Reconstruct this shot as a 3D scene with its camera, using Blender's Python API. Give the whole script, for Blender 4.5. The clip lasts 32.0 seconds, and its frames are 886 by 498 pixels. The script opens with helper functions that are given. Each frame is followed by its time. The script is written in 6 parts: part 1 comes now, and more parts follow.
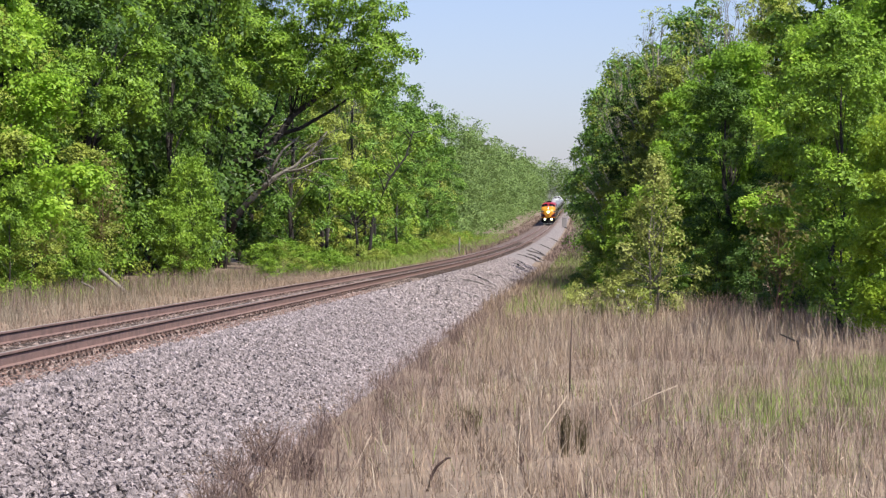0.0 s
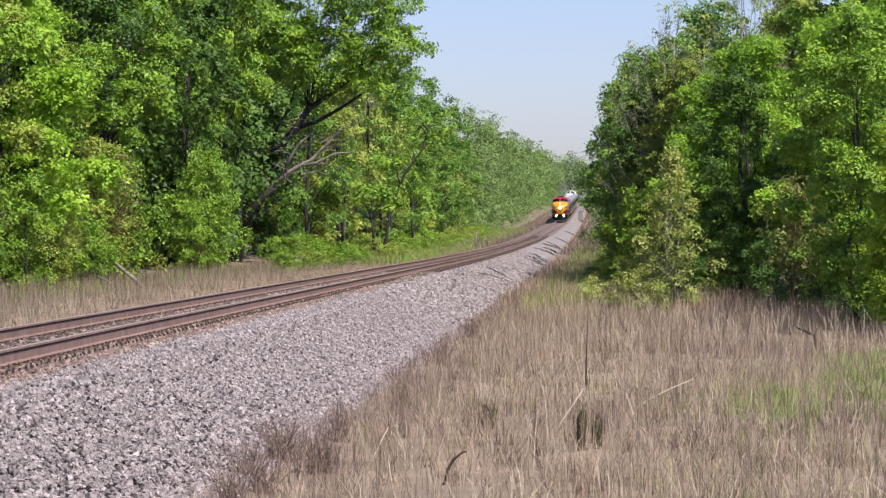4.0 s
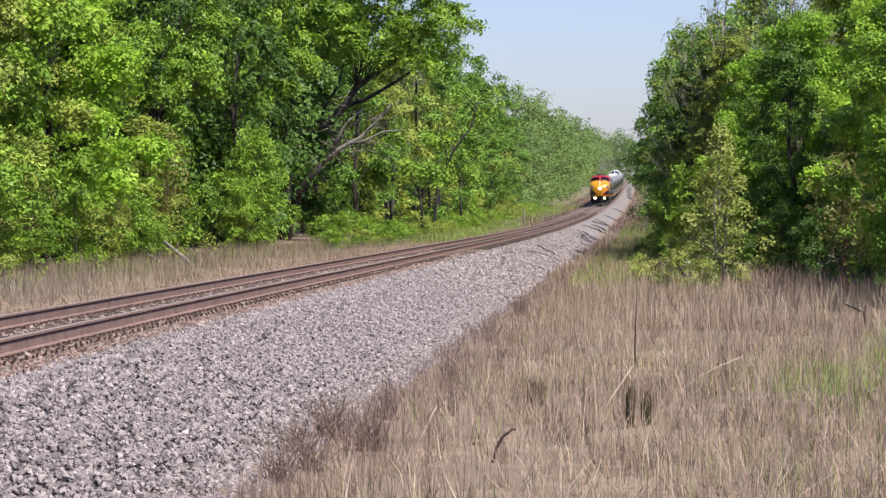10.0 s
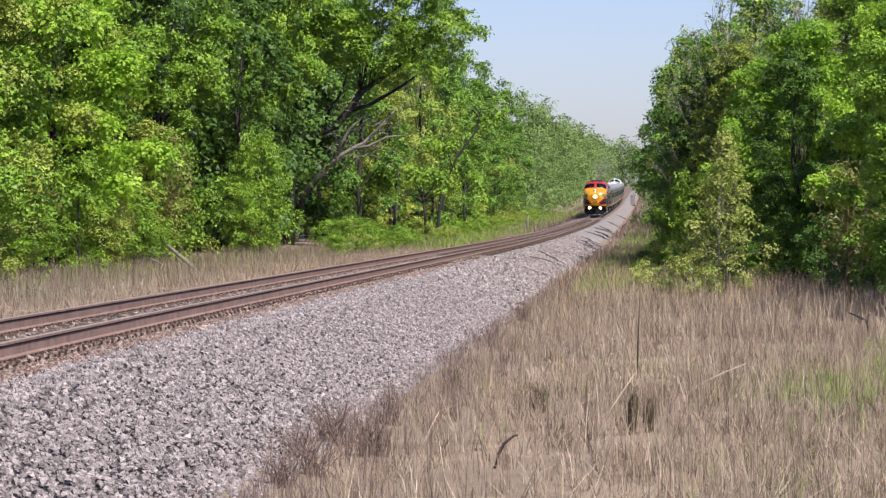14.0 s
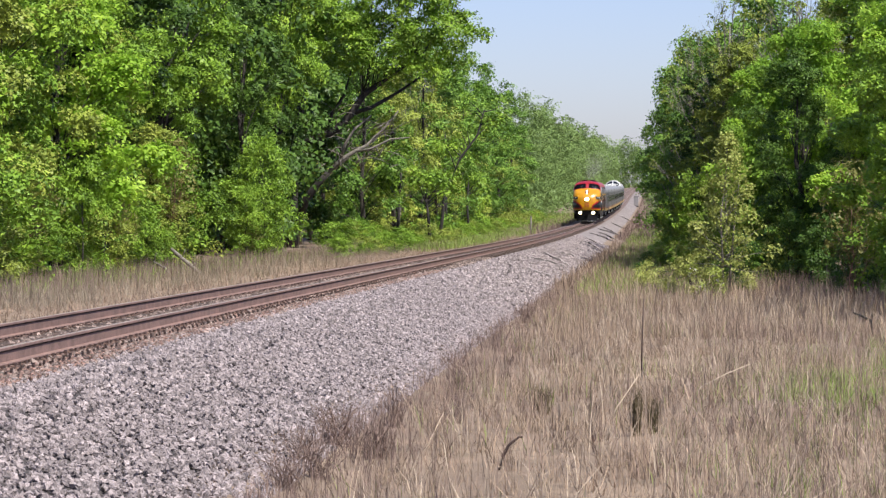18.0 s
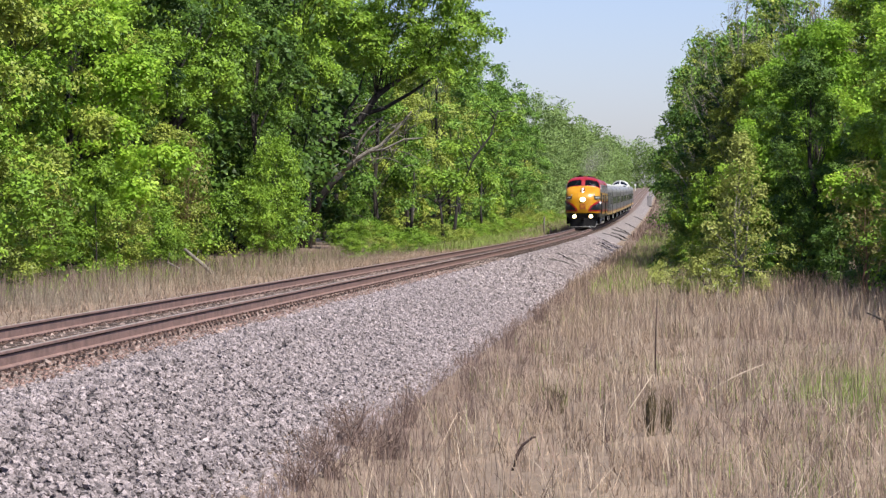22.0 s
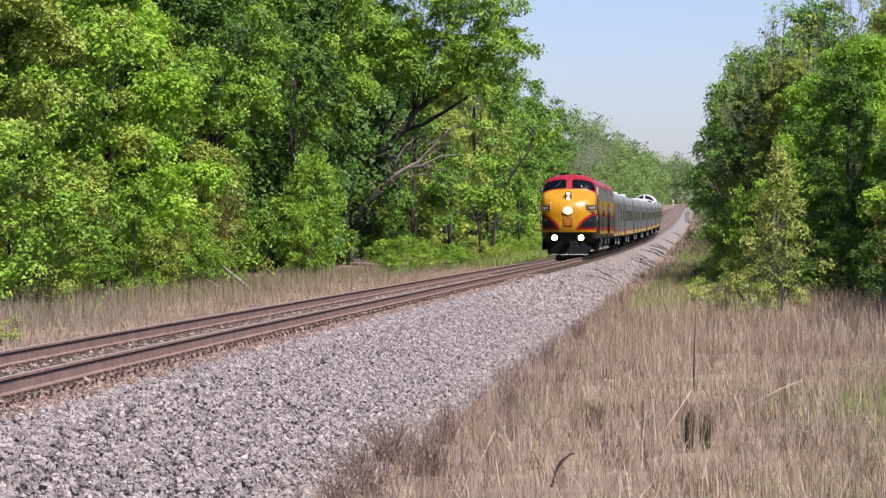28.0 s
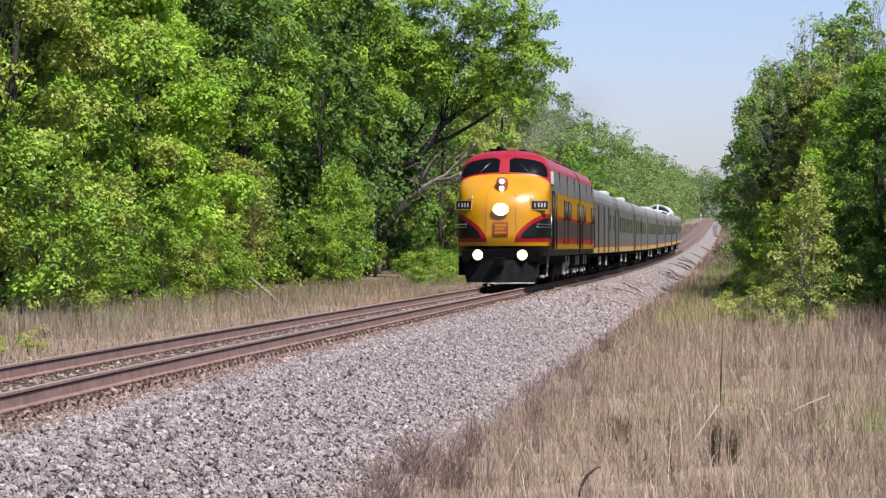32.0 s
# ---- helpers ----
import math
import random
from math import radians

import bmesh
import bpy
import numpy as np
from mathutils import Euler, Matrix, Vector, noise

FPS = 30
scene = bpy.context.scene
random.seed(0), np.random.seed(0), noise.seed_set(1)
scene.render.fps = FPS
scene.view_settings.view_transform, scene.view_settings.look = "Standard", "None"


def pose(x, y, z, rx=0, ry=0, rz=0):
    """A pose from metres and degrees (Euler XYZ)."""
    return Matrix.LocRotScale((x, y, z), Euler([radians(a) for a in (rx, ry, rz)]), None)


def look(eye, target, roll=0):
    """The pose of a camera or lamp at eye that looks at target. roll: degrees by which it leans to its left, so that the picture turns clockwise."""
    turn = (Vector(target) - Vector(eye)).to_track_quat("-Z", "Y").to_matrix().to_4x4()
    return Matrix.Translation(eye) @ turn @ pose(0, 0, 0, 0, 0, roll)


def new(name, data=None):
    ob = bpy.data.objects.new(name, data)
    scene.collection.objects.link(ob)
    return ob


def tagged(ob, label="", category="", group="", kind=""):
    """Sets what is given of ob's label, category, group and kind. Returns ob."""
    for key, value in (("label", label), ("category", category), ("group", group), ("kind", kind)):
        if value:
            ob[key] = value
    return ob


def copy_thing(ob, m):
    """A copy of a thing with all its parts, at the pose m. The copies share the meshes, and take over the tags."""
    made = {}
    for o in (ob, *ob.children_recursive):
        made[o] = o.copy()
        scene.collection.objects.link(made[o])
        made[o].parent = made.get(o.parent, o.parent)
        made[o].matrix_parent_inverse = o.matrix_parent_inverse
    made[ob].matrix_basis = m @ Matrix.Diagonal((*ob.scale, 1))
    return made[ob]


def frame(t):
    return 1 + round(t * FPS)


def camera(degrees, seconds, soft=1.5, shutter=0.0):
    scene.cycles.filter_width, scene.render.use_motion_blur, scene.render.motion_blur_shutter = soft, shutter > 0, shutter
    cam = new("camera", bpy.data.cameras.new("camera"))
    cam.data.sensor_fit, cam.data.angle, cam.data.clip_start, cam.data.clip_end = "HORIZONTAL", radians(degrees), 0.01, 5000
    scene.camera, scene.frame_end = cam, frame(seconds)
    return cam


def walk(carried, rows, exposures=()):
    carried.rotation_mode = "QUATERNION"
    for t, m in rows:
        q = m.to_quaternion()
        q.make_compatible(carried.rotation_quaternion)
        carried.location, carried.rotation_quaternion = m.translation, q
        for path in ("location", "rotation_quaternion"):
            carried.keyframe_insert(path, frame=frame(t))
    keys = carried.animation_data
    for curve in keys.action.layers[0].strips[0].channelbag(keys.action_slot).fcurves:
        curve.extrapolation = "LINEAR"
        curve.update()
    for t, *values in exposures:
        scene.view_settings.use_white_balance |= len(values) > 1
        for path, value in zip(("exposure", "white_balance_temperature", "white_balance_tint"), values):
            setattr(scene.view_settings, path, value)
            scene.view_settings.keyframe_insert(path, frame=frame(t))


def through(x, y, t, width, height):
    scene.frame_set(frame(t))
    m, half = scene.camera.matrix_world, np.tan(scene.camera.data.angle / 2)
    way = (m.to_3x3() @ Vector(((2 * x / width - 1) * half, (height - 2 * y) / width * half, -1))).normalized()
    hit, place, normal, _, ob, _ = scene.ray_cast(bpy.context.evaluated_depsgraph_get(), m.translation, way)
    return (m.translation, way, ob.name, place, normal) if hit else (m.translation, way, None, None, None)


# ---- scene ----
# ---- camera ----
# yaw (to the left of +y), pitch (up) and roll in degrees, every half second
EYE = (0.0, 0.0, 1.6)
TURNS = """
0.0 -3.042 -0.646 0.070
0.5 -3.016 -0.633 0.126
1.0 -2.980 -0.685 0.101
1.5 -2.935 -0.728 -0.027
2.0 -2.901 -0.772 -0.159
2.5 -2.865 -0.778 -0.225
3.0 -2.816 -0.773 -0.105
3.5 -2.768 -0.774 -0.011
5.5 -2.540 -0.785 -0.039
6.0 -2.511 -0.802 0.037
6.5 -2.430 -0.849 -0.001
7.0 -2.333 -0.928 -0.078
7.5 -2.217 -1.010 -0.233
8.0 -2.087 -1.084 -0.175
8.5 -1.958 -1.124 -0.075
9.0 -1.856 -1.167 0.043
9.5 -1.783 -1.204 -0.065
10.0 -1.731 -1.226 -0.130
10.5 -1.700 -1.223 -0.028
11.0 -1.690 -1.203 0.089
11.5 -1.698 -1.195 -0.025
12.0 -1.692 -1.190 0.003
12.5 -1.694 -1.192 0.039
13.0 -1.694 -1.176 0.172
13.5 -1.676 -1.134 0.166
14.0 -1.665 -1.111 0.200
14.5 -1.654 -1.074 0.168
16.5 -1.635 -1.069 -0.145
17.0 -1.629 -1.066 -0.128
17.5 -1.614 -1.069 -0.174
18.0 -1.593 -1.071 -0.090
18.5 -1.554 -1.067 0.039
19.0 -1.486 -1.096 -0.026
19.5 -1.393 -1.118 0.045
20.0 -1.327 -1.164 0.099
20.5 -1.304 -1.157 -0.002
21.0 -1.322 -1.135 -0.082
21.5 -1.316 -1.087 -0.107
22.0 -1.322 -1.064 -0.126
22.5 -1.240 -1.062 -0.173
23.0 -1.125 -1.046 -0.322
23.5 -1.033 -0.973 -0.327
24.0 -0.999 -0.907 -0.332
24.5 -0.964 -0.828 -0.328
25.0 -0.930 -0.794 -0.412
25.5 -0.915 -0.769 -0.395
27.5 -0.648 -0.725 -0.337
28.0 -0.554 -0.727 -0.322
28.5 -0.454 -0.703 -0.172
29.0 -0.375 -0.703 -0.210
29.5 -0.346 -0.680 -0.132
30.0 -0.326 -0.670 0.006
30.5 -0.248 -0.667 0.201
31.0 -0.202 -0.629 0.232
31.5 -0.121 -0.539 0.034
32.0 0.000 -0.470 -0.000
"""


def aim(yaw, pitch, roll):
    a, b = radians(yaw), radians(pitch)
    way = Vector((-math.sin(a) * math.cos(b), math.cos(a) * math.cos(b), math.sin(b)))
    return look(EYE, Vector(EYE) + way, roll)


cam = camera(17.82, 32.0, soft=1.35)
walk(cam, [(t, aim(y, p, r)) for t, y, p, r in (map(float, line.split()) for line in TURNS.strip().splitlines())])

# ---- light ----
SUN_EL, SUN_AZ = 57.0, 139.0          # height of the sun; its compass side, clockwise from +y
world = bpy.data.worlds.new("sky")
scene.world = world
world.use_nodes = True
wn, wl = world.node_tree.nodes, world.node_tree.links
sky = wn.new("ShaderNodeTexSky")
sky.sky_type = "NISHITA"
sky.sun_disc = False
sky.sun_elevation, sky.sun_rotation = radians(SUN_EL), radians(SUN_AZ)
sky.air_density, sky.dust_density, sky.ozone_density = 1.0, 0.7, 2.8
tint = wn.new("ShaderNodeMix")
tint.data_type, tint.blend_type = "RGBA", "MULTIPLY"
tint.inputs["Factor"].default_value = 1.0
tint.inputs["B"].default_value = (0.94, 0.92, 1.19, 1)
wl.new(sky.outputs[0], tint.inputs["A"])
wl.new(tint.outputs["Result"], wn["Background"].inputs[0])
wn["Background"].inputs[1].default_value = 0.080
sun = new("sun", bpy.data.lights.new("sun", "SUN"))
sun.data.energy, sun.data.angle, sun.data.color = 5.0, radians(0.6), (1.0, 0.95, 0.86)
e, a = radians(SUN_EL), radians(SUN_AZ)
sun.matrix_world = look((0, 0, 60), (-math.sin(a) * math.cos(e), -math.cos(a) * math.cos(e), 60 - math.sin(e)))
scene.view_settings.exposure = 0.74

# ---- materials ----
MATS = {}


def mat(name, base, rough=0.8, metal=0.0, vary=0.15, scale=6.0, bump=0.0, bump_scale=40.0, spread="none", second=None, fine=None,
        coat=0.0, glow=0.0, glow_color=(1, 1, 1), spec=0.5):
    """A surface with two scales of colour variation, relief, and a shade by piece (spread: object or island)."""
    if name in MATS:
        return MATS[name]
    m = bpy.data.materials.new(name)
    m.use_nodes = True
    n, l = m.node_tree.nodes, m.node_tree.links
    b = n["Principled BSDF"]
    b.inputs["Roughness"].default_value, b.inputs["Metallic"].default_value = rough, metal
    b.inputs["Specular IOR Level"].default_value = spec
    b.inputs["Coat Weight"].default_value = coat
    b.inputs["Coat Roughness"].default_value = 0.12
    co = n.new("ShaderNodeTexCoord")

    def noise_at(sc, detail=5.0):
        t = n.new("ShaderNodeTexNoise")
        t.inputs["Scale"].default_value, t.inputs["Detail"].default_value = sc, detail
        l.new(co.outputs["Object"], t.inputs["Vector"])
        return t.outputs["Fac"]

    def blend(fac, c1, c2, lo=0.35, hi=0.65):
        r = n.new("ShaderNodeMapRange")
        r.inputs["From Min"].default_value, r.inputs["From Max"].default_value = lo, hi
        l.new(fac, r.inputs["Value"])
        x = n.new("ShaderNodeMix")
        x.data_type = "RGBA"
        l.new(r.outputs[0], x.inputs["Factor"])
        for sock, c in ((x.inputs["A"], c1), (x.inputs["B"], c2)):
            if isinstance(c, tuple):
                sock.default_value = (*c[:3], 1)
            else:
                l.new(c, sock)
        return x.outputs["Result"]

    dark = tuple(c * (1 - vary) for c in base)
    light = tuple(min(1, c * (1 + vary)) for c in base)
    col = blend(noise_at(scale), dark, light)
    if second:
        col = blend(noise_at(scale * 0.23, 3.0), col, second, 0.48, 0.68)
    if fine:
        col = blend(noise_at(scale * 9, 2.0), col, fine, 0.5, 0.72)
    if spread != "none":
        src = n.new("ShaderNodeObjectInfo").outputs["Random"] if spread == "object" else n.new("ShaderNodeNewGeometry").outputs["Random Per Island"]
        h = n.new("ShaderNodeHueSaturation")
        r = n.new("ShaderNodeMapRange")
        r.inputs["To Min"].default_value, r.inputs["To Max"].default_value = 0.62, 1.4
        l.new(src, r.inputs["Value"])
        l.new(r.outputs[0], h.inputs["Value"])
        l.new(col, h.inputs["Color"])
        col = h.outputs["Color"]
    l.new(col, b.inputs["Base Color"])
    if bump:
        bp = n.new("ShaderNodeBump")
        bp.inputs["Strength"].default_value, bp.inputs["Distance"].default_value = bump, 0.05
        l.new(noise_at(bump_scale), bp.inputs["Height"])
        l.new(bp.outputs[0], b.inputs["Normal"])
    if glow:
        b.inputs["Emission Color"].default_value, b.inputs["Emission Strength"].default_value = (*glow_color, 1), glow
    MATS[name] = m
    return m


def leaf_mat(name, c1, c2, c3, through=0.35):
    """Thin leaves: shade by leaf and by clump, a little light passes through."""
    m = bpy.data.materials.new(name)
    m.use_nodes = True
    n, l = m.node_tree.nodes, m.node_tree.links
    b = n["Principled BSDF"]
    b.inputs["Roughness"].default_value = 0.48
    b.inputs["Specular IOR Level"].default_value = 0.2
    ramp = n.new("ShaderNodeValToRGB")
    el = ramp.color_ramp.elements
    el[0].color, el[1].color = (*c1, 1), (*c3, 1)
    el.new(0.55).color = (*c2, 1)
    geo = n.new("ShaderNodeNewGeometry")
    co = n.new("ShaderNodeTexCoord")
    info = n.new("ShaderNodeObjectInfo")
    tx = n.new("ShaderNodeTexNoise")
    tx.inputs["Scale"].default_value = 0.85
    l.new(co.outputs["Object"], tx.inputs["Vector"])

    def math_node(op, x, y):
        k = n.new("ShaderNodeMath")
        k.operation = op
        for s, v in zip(k.inputs, (x, y)):
            if isinstance(v, float):
                s.default_value = v
            else:
                l.new(v, s)
        return k.outputs[0]

    spray = n.new("ShaderNodeTexNoise")
    spray.inputs["Scale"].default_value, spray.inputs["Detail"].default_value = 3.2, 1.0
    l.new(co.outputs["Object"], spray.inputs["Vector"])
    f = math_node("ADD", math_node("MULTIPLY", geo.outputs["Random Per Island"], 0.20), math_node("MULTIPLY", info.outputs["Random"], 0.30))
    f = math_node("ADD", f, math_node("MULTIPLY", math_node("SUBTRACT", spray.outputs["Fac"], 0.5), 0.7))
    f = math_node("ADD", f, math_node("MULTIPLY", math_node("SUBTRACT", tx.outputs["Fac"], 0.36), 1.45))
    l.new(f, ramp.inputs[0])
    l.new(ramp.outputs[0], b.inputs["Base Color"])
    tr = n.new("ShaderNodeBsdfTranslucent")
    l.new(ramp.outputs[0], tr.inputs["Color"])
    mix = n.new("ShaderNodeMixShader")
    mix.inputs[0].default_value = through
    l.new(b.outputs[0], mix.inputs[1])
    l.new(tr.outputs[0], mix.inputs[2])
    l.new(mix.outputs[0], n["Material Output"].inputs["Surface"])
    return m


LEAF = leaf_mat("leaf_spring", (0.060, 0.122, 0.0135), (0.192, 0.322, 0.034), (0.320, 0.445, 0.053), 0.16)
LEAF_MID = leaf_mat("leaf_mid", (0.044, 0.100, 0.016), (0.150, 0.275, 0.040), (0.275, 0.395, 0.062), 0.16)
# deep green leaf, darkened further to stand for shade inside the wood
LEAF_DEEP_SHADE = leaf_mat("leaf_deep_shade", (0.019, 0.043, 0.009), (0.062, 0.122, 0.019), (0.140, 0.240, 0.034), 0.12)
LEAF_RICH = leaf_mat("leaf_rich", (0.108, 0.215, 0.026), (0.275, 0.450, 0.048), (0.450, 0.600, 0.080), 0.4)
LEAF_LIME = leaf_mat("leaf_lime", (0.160, 0.245, 0.024), (0.300, 0.430, 0.038), (0.460, 0.580, 0.066), 0.42)
# far leaf made bluer, with the distance haze put into its colour
LEAF_FAR_HAZE = leaf_mat("leaf_far_haze", (0.078, 0.118, 0.030), (0.156, 0.238, 0.066), (0.236, 0.318, 0.096), 0.2)
LEAF_OLIVE = leaf_mat("leaf_olive", (0.0997, 0.135, 0.0262), (0.268, 0.330, 0.056), (0.425, 0.472, 0.094), 0.16)
LEAF_PALE = leaf_mat("leaf_pale", (0.235, 0.275, 0.062), (0.390, 0.425, 0.118), (0.530, 0.550, 0.225), 0.28)
LEAF_TAN = leaf_mat("leaf_tan", (0.0845, 0.0913, 0.0228), (0.183, 0.176, 0.0521), (0.273, 0.260, 0.0913), 0.3)
BARK_DARK = mat("dark_bark", (0.0228, 0.0195, 0.0169), 0.9, vary=0.3, scale=8, bump=0.5, bump_scale=25)
BARK = mat("bark", (0.038, 0.0313, 0.0253), 0.9, vary=0.4, scale=8, bump=0.8, bump_scale=25, fine=(0.0186, 0.0152, 0.0127))
BARK_RED = mat("red_brown_twigs", (0.156, 0.0913, 0.0553), 0.9, vary=0.3, scale=7)
BARK_PALE = mat("bark_pale", (0.195, 0.176, 0.150), 0.9, vary=0.3, scale=7, bump=0.6, bump_scale=25, fine=(0.0972, 0.0845, 0.0716))
GROUND = mat("dry_ground", (0.208, 0.153, 0.107), 0.95, vary=0.3, scale=1.2, bump=0.6, bump_scale=14, second=(0.156, 0.112, 0.0803), fine=(0.123, 0.0913, 0.0651))
STRAW = mat("dry_grass", (0.292, 0.216, 0.151), 0.8, vary=0.2, scale=0.7, spread="island", second=(0.188, 0.130, 0.0946))
MATTED = mat("matted_straw", (0.283, 0.206, 0.147), 0.9, vary=0.25, scale=0.9, spread="island", second=(0.163, 0.107, 0.0814))
STRAW_DARK = mat("dark_dry_stems", (0.170, 0.117, 0.096), 0.85, vary=0.3, scale=1.5, spread="island")
GRASS_GREEN = mat("green_grass", (0.169, 0.241, 0.039), 0.75, vary=0.25, scale=0.8, spread="island", second=(0.195, 0.195, 0.0781))
STONE = mat("ballast_stone", (0.257, 0.217, 0.215), 0.85, vary=0.38, scale=9, bump=0.5, bump_scale=60, spread="island", fine=(0.111, 0.0879, 0.0845))
STONE_BROWN = mat("brown_ballast", (0.199, 0.118, 0.0946), 0.9, vary=0.4, scale=9, bump=0.4, bump_scale=60, spread="island", fine=(0.203, 0.148, 0.127))
STONE_RUST = mat("rusty_ballast", (0.245, 0.182, 0.156), 0.9, vary=0.5, scale=9, bump=0.5, bump_scale=60, spread="island", fine=(0.169, 0.143, 0.123))
# near bed is dark to stand for the shade in gaps between stones
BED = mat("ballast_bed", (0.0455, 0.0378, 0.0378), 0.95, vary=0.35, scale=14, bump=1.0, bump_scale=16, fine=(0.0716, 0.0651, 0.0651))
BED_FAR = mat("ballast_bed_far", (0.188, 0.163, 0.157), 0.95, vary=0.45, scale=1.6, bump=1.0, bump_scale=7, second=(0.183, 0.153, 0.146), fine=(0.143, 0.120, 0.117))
BED_RUST = mat("rusty_bed_far", (0.130, 0.0913, 0.0768), 0.95, vary=0.4, scale=2.0, bump=0.8, bump_scale=7, fine=(0.0716, 0.0488, 0.0423))
RAIL_SIDE = mat("rusty_rail", (0.190, 0.117, 0.098), 0.75, vary=0.25, scale=5, bump=0.2, bump_scale=50, fine=(0.130, 0.0781, 0.0651))
# near-black colour for the shade on the underside of the rail head
RAIL_HEAD_SHADE = mat("rail_underhead_shade", (0.0135, 0.0084, 0.0068), 0.8, vary=0.25, scale=5, spec=0.1)
RAIL_TOP = mat("worn_rail_top", (0.260, 0.215, 0.176), 0.45, metal=0.1, vary=0.15, scale=6)
TIE = mat("creosoted_wood", (0.0586, 0.039, 0.0313), 0.9, vary=0.35, scale=6, bump=0.7, bump_scale=30, spread="object", fine=(0.104, 0.0716, 0.0553))
RUSTY_PLATE = mat("rusty_plate", (0.123, 0.0749, 0.0586), 0.85, vary=0.3, scale=12)
BLOSSOM = mat("white_blossom", (0.508, 0.501, 0.468), 0.7, vary=0.05)
IRON = mat("dark_iron", (0.0488, 0.0273, 0.0221), 0.8, metal=0.1, vary=0.4, scale=20)


# ---- helpers of this scene ----
def mesh_of(name, verts, faces, material, smooth=False):
    me = bpy.data.meshes.new(name)
    me.from_pydata([tuple(map(float, v)) for v in verts] if not isinstance(verts, np.ndarray) else verts.tolist(), [], faces if not isinstance(faces, np.ndarray) else faces.tolist())
    for m in material if isinstance(material, (list, tuple)) else (material,):
        me.materials.append(m)
    if smooth:
        me.shade_smooth()
    me.update()
    return me


def child(name, me, parent, label="", m=None):
    ob = new(name, me)
    ob.parent = parent
    if m is not None:
        ob.matrix_basis = m
    if label:
        ob["label"] = label
    return ob


def part(name, bm, material, parent, label="", m=None, smooth=False):
    me = bpy.data.meshes.new(name)
    bm.to_mesh(me)
    bm.free()
    me.materials.append(material)
    if smooth:
        me.shade_smooth()
    return child(name, me, parent, label, m)


def thing(name, label, category, m=None, group="", kind=""):
    ob = new(name)
    ob.empty_display_size = 0.3
    if m is not None:
        ob.matrix_basis = m
    return tagged(ob, label, category, group, kind)


def box_bm(*boxes, bevel=0.0):
    """Boxes (x0, x1, y0, y1, z0, z1) in one bmesh, with bevelled edges."""
    bm = bmesh.new()
    for x0, x1, y0, y1, z0, z1 in boxes:
        bmesh.ops.create_cube(bm, size=1.0, matrix=Matrix.LocRotScale(((x0 + x1) / 2, (y0 + y1) / 2, (z0 + z1) / 2), None, (x1 - x0, y1 - y0, z1 - z0)))
    if bevel:
        bmesh.ops.bevel(bm, geom=bm.edges[:], offset=bevel, segments=2, affect="EDGES", profile=0.6)
    return bm


def tube(path, radii, sides=8, caps=True):
    """Vertices and faces of a tapering tube along a path."""
    path = [Vector(p) for p in path]
    verts, faces = [], []
    for i, p in enumerate(path):
        d = (path[min(i + 1, len(path) - 1)] - path[max(i - 1, 0)]).normalized()
        u = d.orthogonal().normalized() if abs(d.z) > 0.95 else d.cross(Vector((0, 0, 1))).normalized()
        w = d.cross(u)
        for k in range(sides):
            t = 2 * math.pi * k / sides
            verts.append(p + (u * math.cos(t) + w * math.sin(t)) * radii[i])
    for i in range(len(path) - 1):
        for k in range(sides):
            k2 = (k + 1) % sides
            faces.append((i * sides + k, i * sides + k2, (i + 1) * sides + k2, (i + 1) * sides + k))
    if caps:
        faces.append(tuple(range(sides))[::-1])
        faces.append(tuple((len(path) - 1) * sides + k for k in range(sides)))
    return verts, faces


def join(*pieces):
    verts, faces = [], []
    for v, f in pieces:
        n = len(verts)
        verts += list(v)
        faces += [tuple(i + n for i in face) for face in f]
    return verts, faces


# ---- the line of the track: straight in plan, with a sag ----
SLOPE, TX0 = 0.1035, -7.83            # x of the centre line = TX0 + SLOPE * y
NORM = math.hypot(1, SLOPE)
PROFILE_Y = (-200, 30, 94, 117, 144, 209, 302, 376, 459, 510, 559, 603, 700, 800, 1000, 1500, 2600)
PROFILE_Z = (0.3, 0.0, -0.47, -0.63, -0.83, -1.2, -1.42, -1.3, -1.0, -0.72, -0.35, 0.05, 1.3, 2.6, 4.6, 7.2, 12.0)


def _spline():
    y = np.array(PROFILE_Y, float)
    z = np.array(PROFILE_Z, float)
    s = np.arange(-200, 2600, 2.0)
    v = np.interp(s, y, z)
    k = np.exp(-np.linspace(-2.2, 2.2, 31) ** 2)
    return s, np.convolve(np.pad(v, 15, mode="edge"), k / k.sum(), mode="valid")


SPL_Y, SPL_Z = _spline()


def rail_z(y):
    return np.interp(y, SPL_Y, SPL_Z)


def on_track(y, v=0.0, z=0.0):
    """The place v metres to the east of the centre line abreast of the line's point at y, z above the rail."""
    return Vector((TX0 + SLOPE * y + v / NORM, y - v * SLOPE / NORM, float(rail_z(y)) + z))


def side_of(x, y):
    """How far east of the centre line a place lies, and the line's y abreast of it."""
    v = (x - TX0 - SLOPE * y) / NORM
    return v, y + v * SLOPE / NORM


CROSS_V = (-60, -16, -9, -4.2, -2.6, -1.5, 1.5, 2.0, 4.0, 4.9, 9, 16, 60)
CROSS_Z = (0.3, -0.75, -0.72, -0.70, -0.42, -0.235, -0.235, -0.30, -1.10, -1.22, -1.10, -1.0, 0.4)


